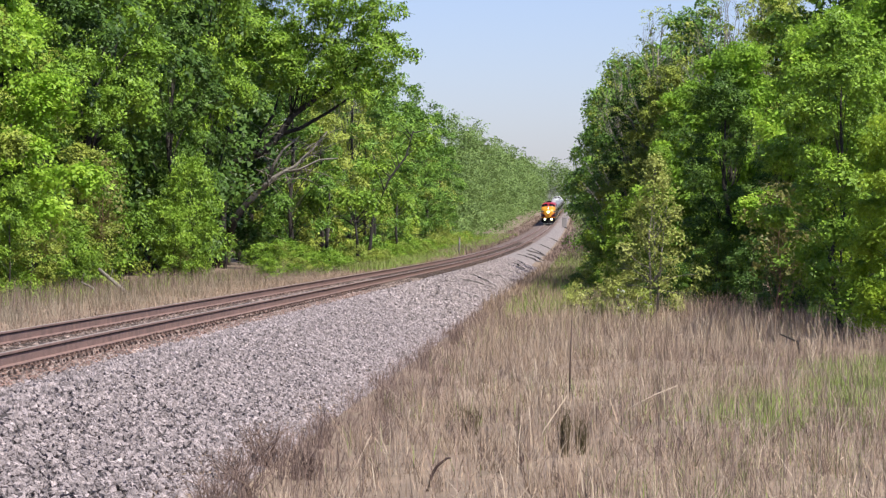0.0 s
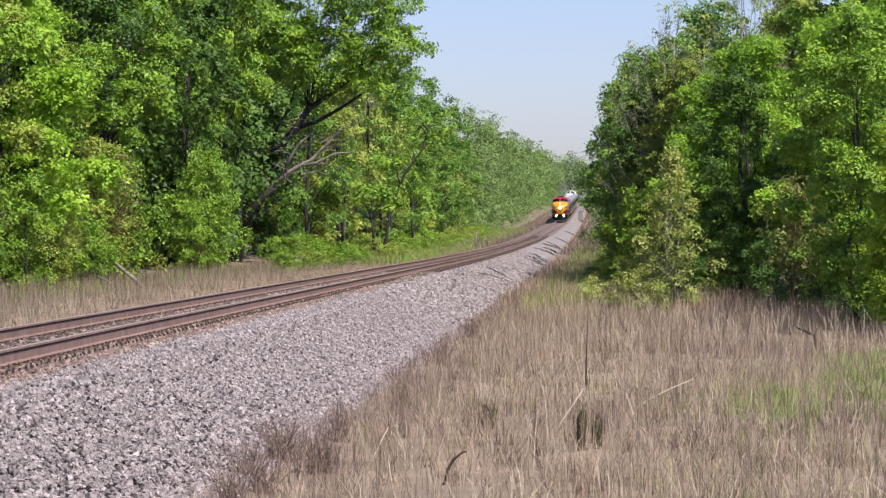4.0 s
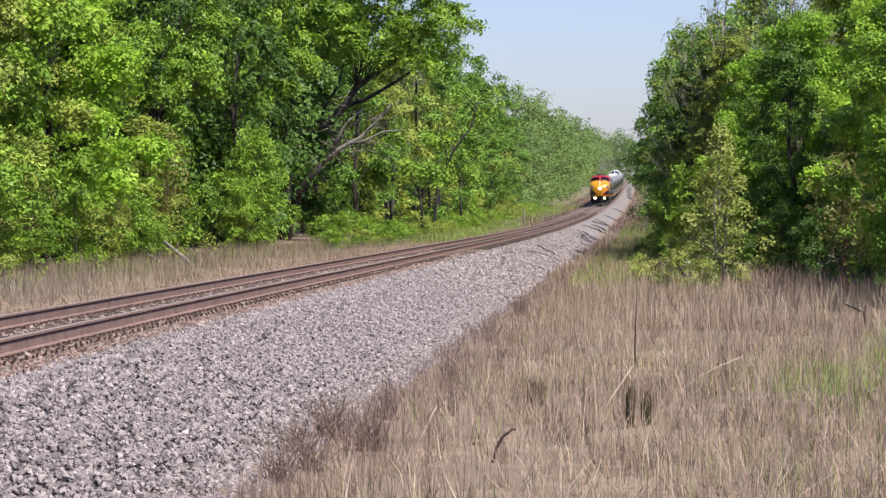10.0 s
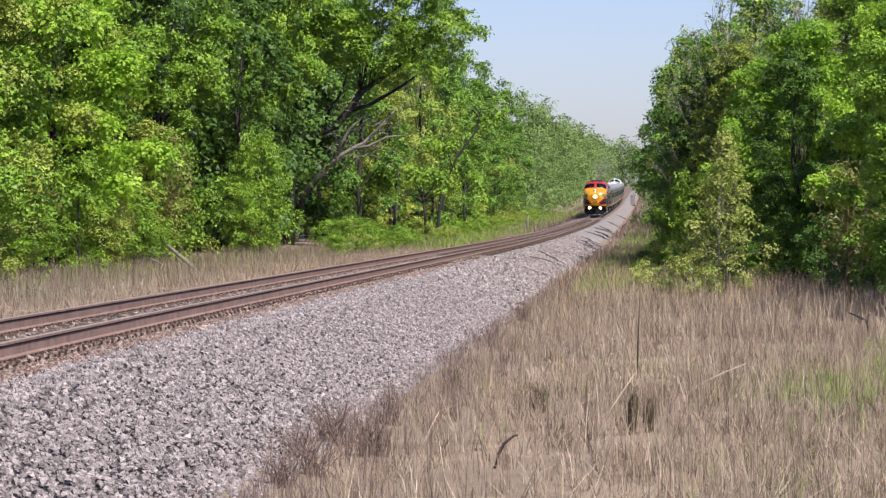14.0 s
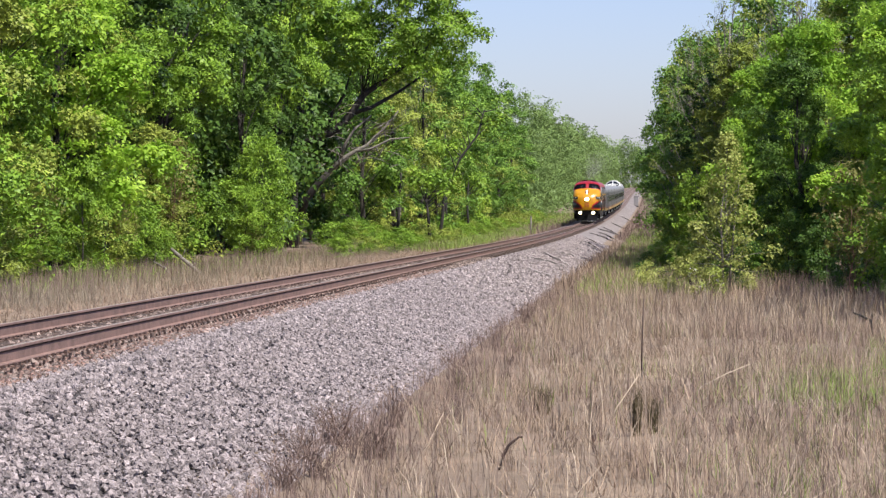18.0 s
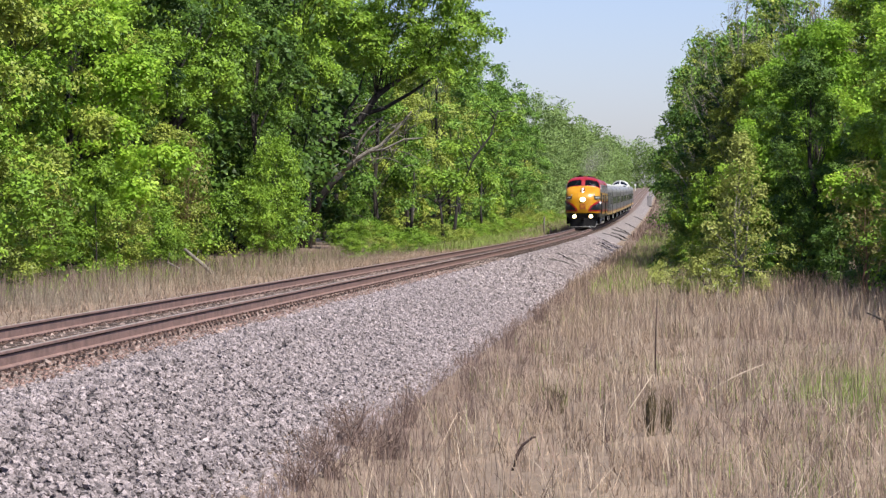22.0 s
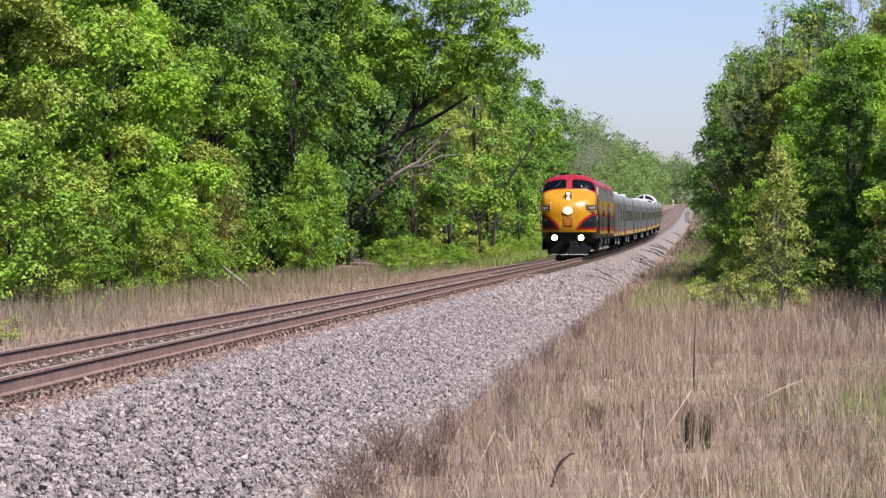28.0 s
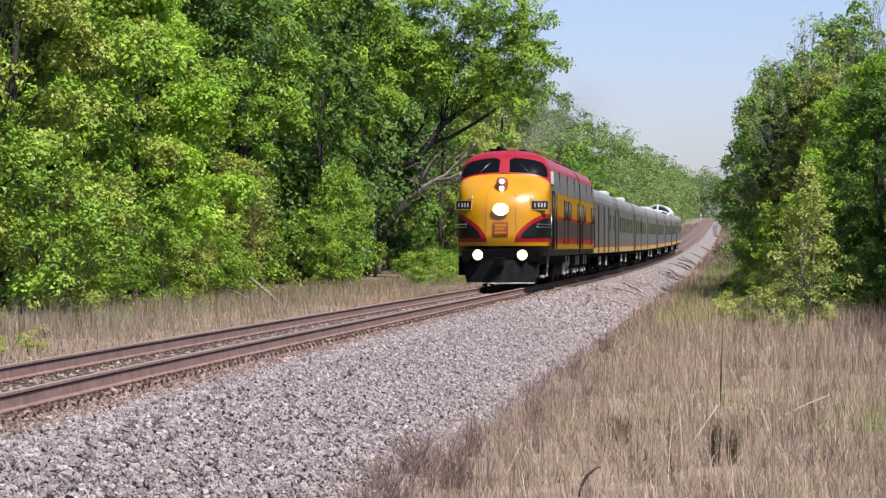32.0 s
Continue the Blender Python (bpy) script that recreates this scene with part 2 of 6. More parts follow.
def ground_z(x, y):
    x, y = np.asarray(x, float), np.asarray(y, float)
    v, yt = side_of(x, y)
    z = rail_z(yt) + np.interp(v, CROSS_V, CROSS_Z)
    off = np.clip((np.abs(v) - 4.5) / 6, 0, 1)
    z = z + off * (0.10 * np.sin(x * 0.55 + 1.3) * np.sin(y * 0.31) + 0.06 * np.sin(x * 1.3 + y * 0.9))
    # the bank on which the camera stands
    near = np.clip((24 - np.hypot(x, y)) / 14, 0, 1)
    near = near * near * (3 - 2 * near) * np.clip((v - 1.2) / 3.0, 0, 1)
    return z * (1 - near)

# ---- ground ----
def sheet(name, vs, ys, height, material):
    """A sheet along the track, by distances from the line and along it."""
    verts = []
    for y in ys:
        for v in vs:
            p = on_track(y, v)
            verts.append((p.x, p.y, height(v, y, p)))
    n = len(vs)
    faces = [(i * n + k, i * n + k + 1, (i + 1) * n + k + 1, (i + 1) * n + k) for i in range(len(ys) - 1) for k in range(n - 1)]
    return mesh_of(name, verts, faces, material, smooth=True)


G_VS = [-900, -400, -150, -80, -60, -40, -25, -20] + [-16 + 0.8 * k for k in range(14)] + [-4.2, -3.2, -2.0, 0, 2.0, 3.0, 4.0] + [4.6 + 0.8 * k for k in range(28)] + [30, 40, 60, 80, 150, 400, 900]
G_YS = [-120, -60, -30] + [-20 + 1.6 * k for k in range(90)] + [126 + 5 * k for k in range(60)] + [430 + 20 * k for k in range(40)] + [1260 + 90 * k for k in range(15)]


def under(v, y, p):
    return float(ground_z(p.x, p.y)) - (0.14 if abs(v) < 3.9 else 0.0)


tagged(new("ground", sheet("ground", G_VS, G_YS, under, GROUND)), "dry grassy ground of straw and bare soil", "ground", kind="structure")

BED_V = (-4.3, -2.6, -1.5, -0.6, 0.6, 1.5, 2.0, 2.9, 4.05)
BED_YS = [-40 + 2.0 * k for k in range(260)] + [480 + 20 * k for k in range(54)]
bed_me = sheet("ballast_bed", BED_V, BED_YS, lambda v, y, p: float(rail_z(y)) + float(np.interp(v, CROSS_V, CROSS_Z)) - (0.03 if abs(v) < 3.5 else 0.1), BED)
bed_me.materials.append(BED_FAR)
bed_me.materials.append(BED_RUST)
# gap-shade colour up to 150 m, pale and rusty stone colours beyond
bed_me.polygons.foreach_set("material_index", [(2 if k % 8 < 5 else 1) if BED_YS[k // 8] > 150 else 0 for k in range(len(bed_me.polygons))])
tagged(new("ballast_bed", bed_me), "bed of crushed grey stone under the railway track, near part darkened for gap shade", "ballast", kind="structure")


def stones(rng, n, ylo, yhi, vlo, vhi, size, sink, skip_rails=False, power=1.0):
    """Angular broken stones lying on the bed: one sheet of many."""
    base = np.array([(1, 0, 0), (-1, 0, 0), (0, 1, 0), (0, -1, 0), (0, 0, 1), (0, 0, -1)], float)
    tris = np.array([(0, 2, 4), (2, 1, 4), (1, 3, 4), (3, 0, 4), (2, 0, 5), (1, 2, 5), (3, 1, 5), (0, 3, 5)])
    y = ylo + (yhi - ylo) * rng.random(n) ** power
    v = rng.uniform(vlo, vhi, n)
    if skip_rails:
        keep = np.abs(np.abs(v) - 0.7525) > 0.10
        y, v = y[keep], v[keep]
        n = len(y)
    x = TX0 + SLOPE * y + v / NORM
    yy = y - v * SLOPE / NORM
    z = rail_z(y) + np.interp(v, CROSS_V, CROSS_Z) + sink + rng.uniform(-0.3, 0.3, n) * size
    s = size * rng.uniform(0.6, 1.45, (n, 1, 1)) * rng.uniform(0.7, 1.2, (n, 1, 3))
    pts = base[None] * s + rng.normal(0, 0.15, (n, 6, 3)) * s
    q = rng.normal(size=(n, 4))
    q /= np.linalg.norm(q, axis=1, keepdims=True)
    w, a, b, c = q.T
    rot = np.stack([np.stack([1 - 2 * (b * b + c * c), 2 * (a * b - c * w), 2 * (a * c + b * w)], -1),
                    np.stack([2 * (a * b + c * w), 1 - 2 * (a * a + c * c), 2 * (b * c - a * w)], -1),
                    np.stack([2 * (a * c - b * w), 2 * (b * c + a * w), 1 - 2 * (a * a + b * b)], -1)], 1)
    pts = np.einsum("nij,nkj->nki", rot, pts) + np.stack([x, yy, z], -1)[:, None]
    faces = tris[None] + 6 * np.arange(n)[:, None, None]
    return pts.reshape(-1, 3), faces.reshape(-1, 3)


rng = np.random.default_rng(5)
v1, f1 = stones(rng, 46000, 15, 75, 1.36, 4.3, 0.032, -0.002, power=1.25)
v2, f2 = stones(rng, 17000, 75, 220, 1.6, 4.2, 0.062, 0.0, power=1.3)
tagged(new("ballast_stones", mesh_of("ballast_stones", np.vstack([v1, v2]), np.vstack([f1, f2 + len(v1)]), STONE)), "crushed pale grey ballast stones on the sloping shoulder", "ballast", kind="stuff")
v1, f1 = stones(rng, 16000, 15, 110, -1.6, 1.55, 0.036, 0.01, True, power=1.2)
v2, f2 = stones(rng, 11000, 15, 85, 0.84, 1.50, 0.022, 0.016, power=1.2)
tagged(new("rusty_ballast_stones", mesh_of("rusty_ballast_stones", v1, f1, STONE_RUST)), "rust-stained ballast stones between the sleepers", "ballast", kind="stuff")
tagged(new("brown_ballast_stones", mesh_of("brown_ballast_stones", v2, f2, STONE_BROWN)), "fine brown rust-stained stones along the rail", "ballast", kind="stuff")

# ---- track ----
track = thing("railway_track", "single track with rusty steel rails on dark sleepers", "railway track", kind="structure")


def rail_mesh(v0):
    """One rail with foot, web and head, following the sag; and its worn running face."""
    prof = [(-0.07, -0.186), (-0.07, -0.172), (-0.016, -0.155), (-0.017, -0.050), (-0.036, -0.030), (-0.036, -0.006), (-0.028, 0.0),
            (0.028, 0.0), (0.036, -0.006), (0.036, -0.030), (0.017, -0.050), (0.016, -0.155), (0.07, -0.172), (0.07, -0.186)]
    ys = [-60 + 4.0 * k for k in range(120)] + [420 + 20.0 * k for k in range(56)]
    n = len(prof)
    verts = [on_track(y, v0 + dv, dz) for y in ys for dv, dz in prof]
    faces, slots = [], []
    for i in range(len(ys) - 1):
        for k in range(n):
            k2 = (k + 1) % n
            faces.append((i * n + k, i * n + k2, (i + 1) * n + k2, (i + 1) * n + k))
            # slot 2 paints the shade under the head, on its two undersides
            slots.append(1 if k == 6 else 2 if k in (3, 9) else 0)
    me = mesh_of("rail", verts, faces, [RAIL_SIDE, RAIL_TOP, RAIL_HEAD_SHADE])
    me.polygons.foreach_set("material_index", slots)
    return me


for v0 in (-0.7525, 0.7525):
    child("rail", rail_mesh(v0), track, "rusty steel rail with a worn bright top")

tie_bm = box_bm((-1.3, 1.3, -0.115, 0.115, -0.18, 0.0), bevel=0.015)
tie_me = bpy.data.meshes.new("sleeper")
tie_bm.to_mesh(tie_me)
tie_bm.free()
tie_me.materials.append(TIE)
def plate_mesh(spikes):
    """A steel plate under the rail, with its spikes."""
    bm = box_bm((-0.17, 0.17, -0.085, 0.085, 0.0, 0.014), *[(v - 0.012, v + 0.012, y - 0.015, y + 0.015, 0.008, 0.036) for v, y in spikes])
    me = bpy.data.meshes.new("tie_plate")
    for face in bm.faces:
        face.material_index = 1 if face.calc_center_median().z > 0.0145 else 0
    bm.to_mesh(me)
    bm.free()
    me.materials.append(RUSTY_PLATE)
    me.materials.append(IRON)
    return me


plates = {-0.7525: plate_mesh(((0.115, 0.05), (-0.115, -0.05), (0.13, -0.19))),
          0.7525: plate_mesh(((0.12, 0.05), (0.150, -0.05), (-0.115, -0.05), (0.11, 0.16), (0.11, -0.18), (0.40, 0.06), (0.38, -0.20), (0.30, 0.19)))}
rng = random.Random(3)
heading = -math.degrees(math.atan(SLOPE))
for k in range(150):
    y = 16 + k * 0.52
    p = on_track(y, rng.uniform(-0.03, 0.03), -0.205)
    tie = child("sleeper", tie_me, track, m=pose(*p, 0, 0, heading + rng.uniform(-0.8, 0.8)))
    for v0 in (-0.7525, 0.7525):
        child("tie_plate", plates[v0], tie, m=pose(v0, 0, 0.002))
far_v, far_f = [], []
for k in range(500):
    y = 94 + k * 0.52
    c = [on_track(y + dy, v, dz) for v in (-1.3, 1.3) for dy in (-0.11, 0.11) for dz in (-0.3, -0.2)]
    n = len(far_v)
    far_v += c
    far_f += [tuple(n + i for i in q) for q in ((1, 3, 7, 5), (0, 1, 5, 4), (2, 6, 7, 3), (4, 5, 7, 6), (0, 2, 3, 1))]
tagged(child("far_sleepers", mesh_of("far_sleepers", far_v, far_f, TIE), track), kind="stuff")


# ---- plants ----
def leaves(rng, blobs, n, size, up=0.55, tri=True, each=16, long=4.6):
    """Leaves in fan-shaped sprays on the upper shells of small lumps of leafage."""
    m = max(1, n // each)
    n = m * each
    vol = np.array([r[0] * r[1] + r[1] * r[2] + r[0] * r[2] for _, r in blobs])
    pick = rng.choice(len(blobs), m, p=vol / vol.sum())
    c = np.array([b[0] for b in blobs], float)[pick]
    r = np.array([b[1] for b in blobs], float)[pick]
    d = rng.normal(size=(m, 3)) + (0, 0, 0.45)
    d /= np.linalg.norm(d, axis=1, keepdims=True)
    q = c + d * r * rng.uniform(0.35, 1.15, (m, 1)) ** 0.45
    lie = d * 0.75 + rng.normal(0, 0.22, (m, 3)) + (0, 0, up)
    lie /= np.linalg.norm(lie, axis=1, keepdims=True)
    out = d + rng.normal(0, 0.35, (m, 3))
    out -= lie * np.sum(out * lie, 1, keepdims=True)
    out /= np.linalg.norm(out, axis=1, keepdims=True)
    wide = np.cross(lie, out)
    u = rng.uniform(-1, 1, (m, each, 1))
    w = rng.normal(0, 0.42, (m, each, 1)) * (1.15 - 0.6 * u)
    p = (q[:, None] + (out[:, None] * u + wide[:, None] * w) * size * long + lie[:, None] * (rng.normal(0, 0.5, (m, each, 1)) - 0.8 * u * u) * size).reshape(-1, 3)
    nor = np.repeat(lie, each, 0) + rng.normal(0, 0.30, (n, 3))
    nor /= np.linalg.norm(nor, axis=1, keepdims=True)
    a = np.repeat(out, each, 0) + (wide[:, None] * np.sign(w) * 0.7).reshape(-1, 3) + rng.normal(0, 0.35, (n, 3))
    a -= nor * np.sum(a * nor, 1, keepdims=True)
    a /= np.linalg.norm(a, axis=1, keepdims=True)
    b = np.cross(nor, a)
    L = size * rng.uniform(0.6, 1.25, (n, 1))
    W = L * rng.uniform(0.42, 0.62, (n, 1))
    if tri:
        pts = np.stack([p + a * L, p - a * L * 0.6 + b * W * 1.4, p - a * L * 0.6 - b * W * 1.4], 1).reshape(-1, 3)
        return pts, np.arange(3 * n).reshape(n, 3)
    pts = np.stack([p - a * L, p + b * W + nor * L * 0.15, p + a * L, p - b * W + nor * L * 0.15], 1).reshape(-1, 3)
    return pts, np.arange(4 * n).reshape(n, 4)


def lumps(rng, blobs, count, size):
    """Each mass of leafage broken into small lumps near its surface, flat and uneven."""
    out = []
    for c, r in blobs:
        for _ in range(count):
            d = rng.normal(size=3) + (0, 0, 0.25)
            d /= np.linalg.norm(d)
            s = size * rng.uniform(0.6, 1.4)
            out.append((np.array(c) + d * np.array(r) * rng.uniform(0.55, 1.05), (s * rng.uniform(0.8, 1.3), s * rng.uniform(0.8, 1.3), s * rng.uniform(0.5, 0.75))))
    return out


def limb_path(rng, a, b, sag=0.12, steps=5):
    a, b = np.array(a, float), np.array(b, float)
    d = np.linalg.norm(b - a)
    out = []
    off = rng.normal(0, d * 0.07, 3)
    for i in range(steps + 1):
        t = i / steps
        out.append(a + (b - a) * t + off * math.sin(math.pi * t) + np.array((0, 0, d * sag * math.sin(math.pi * t))))
    return out


def tree_parts(seed, height, spread, base, n_blobs, n_leaves, leaf, trunk_r, lean=(0, 0), blob=(0.9, 1.5), shape=1.0, tri=True, twigs=0, lump=(7, 0.46), core=0.1, flat=(0.5, 0.72)):
    """Trunk with limbs, and crown, as two sets of vertices and faces."""
    rng = np.random.default_rng(seed)
    top = np.array((lean[0], lean[1], height * 0.86))
    trunk = [np.array((0, 0, -0.25))] + [top * t + np.array((*rng.normal(0, 0.012 * height, 2), 0)) * (1 if 0.1 < t < 1 else 0) for t in np.linspace(0.12, 1, 6)]
    wood = [tube(trunk, [trunk_r * 1.35] + [trunk_r * (1 - 0.8 * t) for t in np.linspace(0.1, 1, 6)], 8)]
    blobs = []
    for k in range(n_blobs):
        t = (k + rng.random()) / n_blobs
        z = base + (height - base) * t
        around = spread * (math.sin(math.pi * min(1, 0.18 + 0.80 * t)) ** 0.8) * shape
        ang = k * 2.4 + rng.uniform(-0.5, 0.5)
        rad = around * rng.uniform(0.35, 1.0)
        c = np.array((lean[0] * t + rad * math.cos(ang), lean[1] * t + rad * math.sin(ang), z))
        s = rng.uniform(*blob)
        blobs.append((c, (s * rng.uniform(0.8, 1.25), s * rng.uniform(0.8, 1.25), s * rng.uniform(*flat))))
        t0 = max(0.12, min(0.95, t * 0.75))
        start = top * t0
        path = limb_path(rng, start, c)
        r0 = trunk_r * (1 - 0.8 * t0) * 0.3
        wood.append(tube(path, [r0 * (1 - 0.75 * i / 5) for i in range(6)], 5 if twigs else 3, False))
        for _ in range(twigs):
            e = c + rng.normal(0, s * 0.6, 3)
            wood.append(tube(limb_path(rng, path[3], e, 0.05, 3), [r0 * 0.35, r0 * 0.25, r0 * 0.15, r0 * 0.06], 3, False))
    outer = leaves(rng, lumps(rng, blobs, *lump), n_leaves, leaf, tri=tri)
    if not core:
        return join(*wood), outer
    inner = leaves(rng, [(c, (r[0] * 0.42, r[1] * 0.42, r[2] * 0.42)) for c, r in blobs], int(n_leaves * core), leaf * 1.25, tri=tri, long=4.0)
    return join(*wood), (np.vstack([outer[0], inner[0]]), np.vstack([outer[1], inner[1] + len(outer[0])]))


def plant(name, label, category, seed, leaf_material, bark, group="", **kw):
    wood, crown = tree_parts(seed, **kw)
    ob = thing(name, label, category, group=group)
    child("trunk", mesh_of("trunk", *wood, bark, smooth=True), ob)
    child("crown", mesh_of("crown", *crown, leaf_material), ob)
    return ob


def spot(y, v, turn=0.0, scale=1.0, tall=1.0, sink=0.0):
    p = on_track(y, v)
    return Matrix.Translation((p.x, p.y, float(ground_z(p.x, p.y)) - sink)) @ pose(0, 0, 0, 0, 0, turn) @ Matrix.Diagonal((scale, scale, scale * tall, 1))


def scatter(models, places):
    used = set()
    for k, m in places:
        if k in used:
            copy_thing(models[k], m)
        else:
            models[k].matrix_basis = m
            used.add(k)


WOOD = "trees of the wood beside the track"
NEAR = dict(n_blobs=25, blob=(0.9, 1.7), twigs=1)
tall = [plant("tree", "tall broadleaf tree in fresh bright green leaf", "tree", 11, LEAF, BARK, WOOD, height=15.5, spread=3.8, base=1.8, n_leaves=40000, leaf=0.084, trunk_r=0.22, **NEAR),
        plant("tree", "tall broadleaf tree in deep green leaf, coloured darker for shade", "tree", 12, LEAF_DEEP_SHADE, BARK, WOOD, height=16, spread=4.0, base=2.4, n_leaves=34000, leaf=0.09, trunk_r=0.25, **NEAR),
        plant("tree", "tall broadleaf tree in olive green young leaf", "tree", 13, LEAF_OLIVE, BARK, WOOD, height=16, spread=3.4, base=1.6, n_leaves=34000, leaf=0.084, trunk_r=0.17, n_blobs=26, blob=(0.75, 1.5), twigs=1),
        plant("tree", "slender broadleaf tree in fresh green leaf", "tree", 14, LEAF, BARK, WOOD, height=12, spread=2.6, base=1.2, n_leaves=26000, leaf=0.08, trunk_r=0.12, n_blobs=22, blob=(0.65, 1.3), twigs=1),
        plant("tree", "half-bare tree with pale twigs and thin young leaf", "tree", 15, LEAF_OLIVE, BARK_PALE, WOOD, height=13, spread=3.0, base=3.0, n_blobs=60, n_leaves=3600, leaf=0.055, trunk_r=0.15, blob=(0.3, 0.6), twigs=5, lump=(3, 0.22), core=0),
        plant("tree", "bushy tree in yellow-green young leaf at the field's edge", "tree", 16, LEAF_LIME, BARK, WOOD, height=14, spread=3.6, base=1.6, n_leaves=34000, leaf=0.112, trunk_r=0.16, n_blobs=26, blob=(0.85, 1.6), twigs=1, lump=(7, 0.5)),
        plant("tree", "bushy tree in rich mid-green leaf at the field's edge", "tree", 17, LEAF_RICH, BARK, WOOD, height=15, spread=3.8, base=1.4, n_leaves=38000, leaf=0.11, trunk_r=0.18, n_blobs=28, blob=(0.85, 1.6), twigs=1, lump=(7, 0.5)),
        plant("tree", "tall high-crowned tree over a dark hollow in the wood", "tree", 18, LEAF, BARK_DARK, WOOD, height=16.5, spread=3.8, base=6.2, n_leaves=34000, leaf=0.086, trunk_r=0.24, n_blobs=22, blob=(0.9, 1.7), twigs=1)]
SHRUBS = "shrubs of the wood's edge"
shrub = [plant("shrub", "leafy bright green shrub further along the line", "shrub", 21, LEAF, BARK, SHRUBS, height=4.4, spread=1.7, base=0.3, n_blobs=14, n_leaves=2600, leaf=0.11, trunk_r=0.06, blob=(0.45, 0.8), lump=(4, 0.36), core=0),
         plant("shrub", "leafy olive green shrub further along the line", "shrub", 22, LEAF_OLIVE, BARK, SHRUBS, height=3.4, spread=1.6, base=0.2, n_blobs=12, n_leaves=2200, leaf=0.11, trunk_r=0.05, blob=(0.4, 0.75), lump=(4, 0.34), core=0),
         plant("shrub", "leafy bright green shrub at the edge of the wood", "shrub", 23, LEAF, BARK, SHRUBS, height=4.4, spread=1.7, base=0.3, n_blobs=22, n_leaves=8500, leaf=0.066, trunk_r=0.05, blob=(0.4, 0.8), twigs=1, lump=(5, 0.3), core=0),
         plant("shrub", "leafy olive green shrub at the edge of the wood", "shrub", 24, LEAF_OLIVE, BARK, SHRUBS, height=3.6, spread=1.6, base=0.2, n_blobs=20, n_leaves=7500, leaf=0.062, trunk_r=0.045, blob=(0.35, 0.75), twigs=1, lump=(5, 0.3), core=0),
         plant("shrub", "deep green shrub coloured darker for the shade under the trees", "shrub", 25, LEAF_DEEP_SHADE, BARK, SHRUBS, height=4.6, spread=1.9, base=0.2, n_blobs=24, n_leaves=7500, leaf=0.07, trunk_r=0.05, blob=(0.4, 0.8), twigs=1, lump=(5, 0.32), core=0)]
MID = dict(blob=(0.8, 1.5), trunk_r=0.2, lump=(4, 0.48), n_blobs=26, core=0)
mid = [plant("tree", "broadleaf tree in fresh green leaf, further along the line", "tree", 31, LEAF_MID, BARK, WOOD, height=16, spread=3.7, base=0.8, n_leaves=15000, leaf=0.115, **MID),
       plant("tree", "broadleaf tree in deep green leaf coloured darker for shade, further along the line", "tree", 32, LEAF_DEEP_SHADE, BARK, WOOD, height=17, spread=3.7, base=0.8, n_leaves=9000, leaf=0.17, **MID),
       plant("tree", "broadleaf tree in olive leaf, further along the line", "tree", 33, LEAF_OLIVE, BARK, WOOD, height=15, spread=3.3, base=0.6, n_leaves=13000, leaf=0.12, **MID),
       plant("tree", "half-bare tree with grey twigs among the green ones", "tree", 34, LEAF_OLIVE, BARK_PALE, WOOD, height=18, spread=2.8, base=4, n_blobs=38, n_leaves=3600, leaf=0.11, trunk_r=0.15, blob=(0.8, 1.3), twigs=2, lump=(4, 0.5), core=0),
       plant("tree", "slender dark-trunked tree with leaf high up", "tree", 35, LEAF_MID, BARK, WOOD, height=15, spread=2.6, base=5.5, n_blobs=26, n_leaves=10000, leaf=0.125, trunk_r=0.15, blob=(0.7, 1.2), lump=(5, 0.5), core=0),
       plant("tree", "tall deep green tree coloured darker for the shade inside the wood", "tree", 36, LEAF_DEEP_SHADE, BARK, WOOD, height=17, spread=4.2, base=0.4, n_blobs=24, n_leaves=8000, leaf=0.15, trunk_r=0.2, blob=(1.2, 2.0), lump=(5, 0.8), core=0)]

rng = random.Random(17)
near_places, shrub_places, mid_places = [], [], []
for y, v, k, size, high in ((78, -13.0, 2, 0.9, 1.0), (83, -13.6, 0, 1.0, 1.0), (87.5, -12.8, 3, 1.0, 1.0), (92, -13.8, 2, 1.0, 1.0), (97, -12.9, 6, 0.9, 1.0), (101.5, -13.8, 0, 0.95, 1.05),
                            (105, -12.4, 2, 0.62, 0.95), (108, -14.6, 1, 1.05, 1.0), (112, -12.3, 3, 0.8, 0.95), (116.5, -14.4, 7, 1.0, 1.0), (123, -14.0, 7, 1.08, 1.0), (130, -14.8, 7, 1.0, 1.05),
                            (137, -17.5, 1, 0.9, 1.0), (165, -14.4, 7, 0.85, 1.5), (148, -14.0, 1, 0.66, 1.25), (152, -14.6, 3, 0.7, 1.5)):
    near_places.append((k, spot(y, v, rng.uniform(0, 360), size, high)))
y = 76.0
# the dark-leaved models carry the wood's inner shade in their leaf colour
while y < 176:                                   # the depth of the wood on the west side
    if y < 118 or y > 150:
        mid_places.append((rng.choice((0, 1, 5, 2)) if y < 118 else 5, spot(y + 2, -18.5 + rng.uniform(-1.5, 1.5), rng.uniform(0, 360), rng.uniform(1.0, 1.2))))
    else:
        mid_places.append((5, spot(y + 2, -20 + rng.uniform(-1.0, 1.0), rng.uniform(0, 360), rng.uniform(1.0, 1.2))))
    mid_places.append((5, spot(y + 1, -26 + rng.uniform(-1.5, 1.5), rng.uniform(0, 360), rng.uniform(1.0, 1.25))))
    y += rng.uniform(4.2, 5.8)
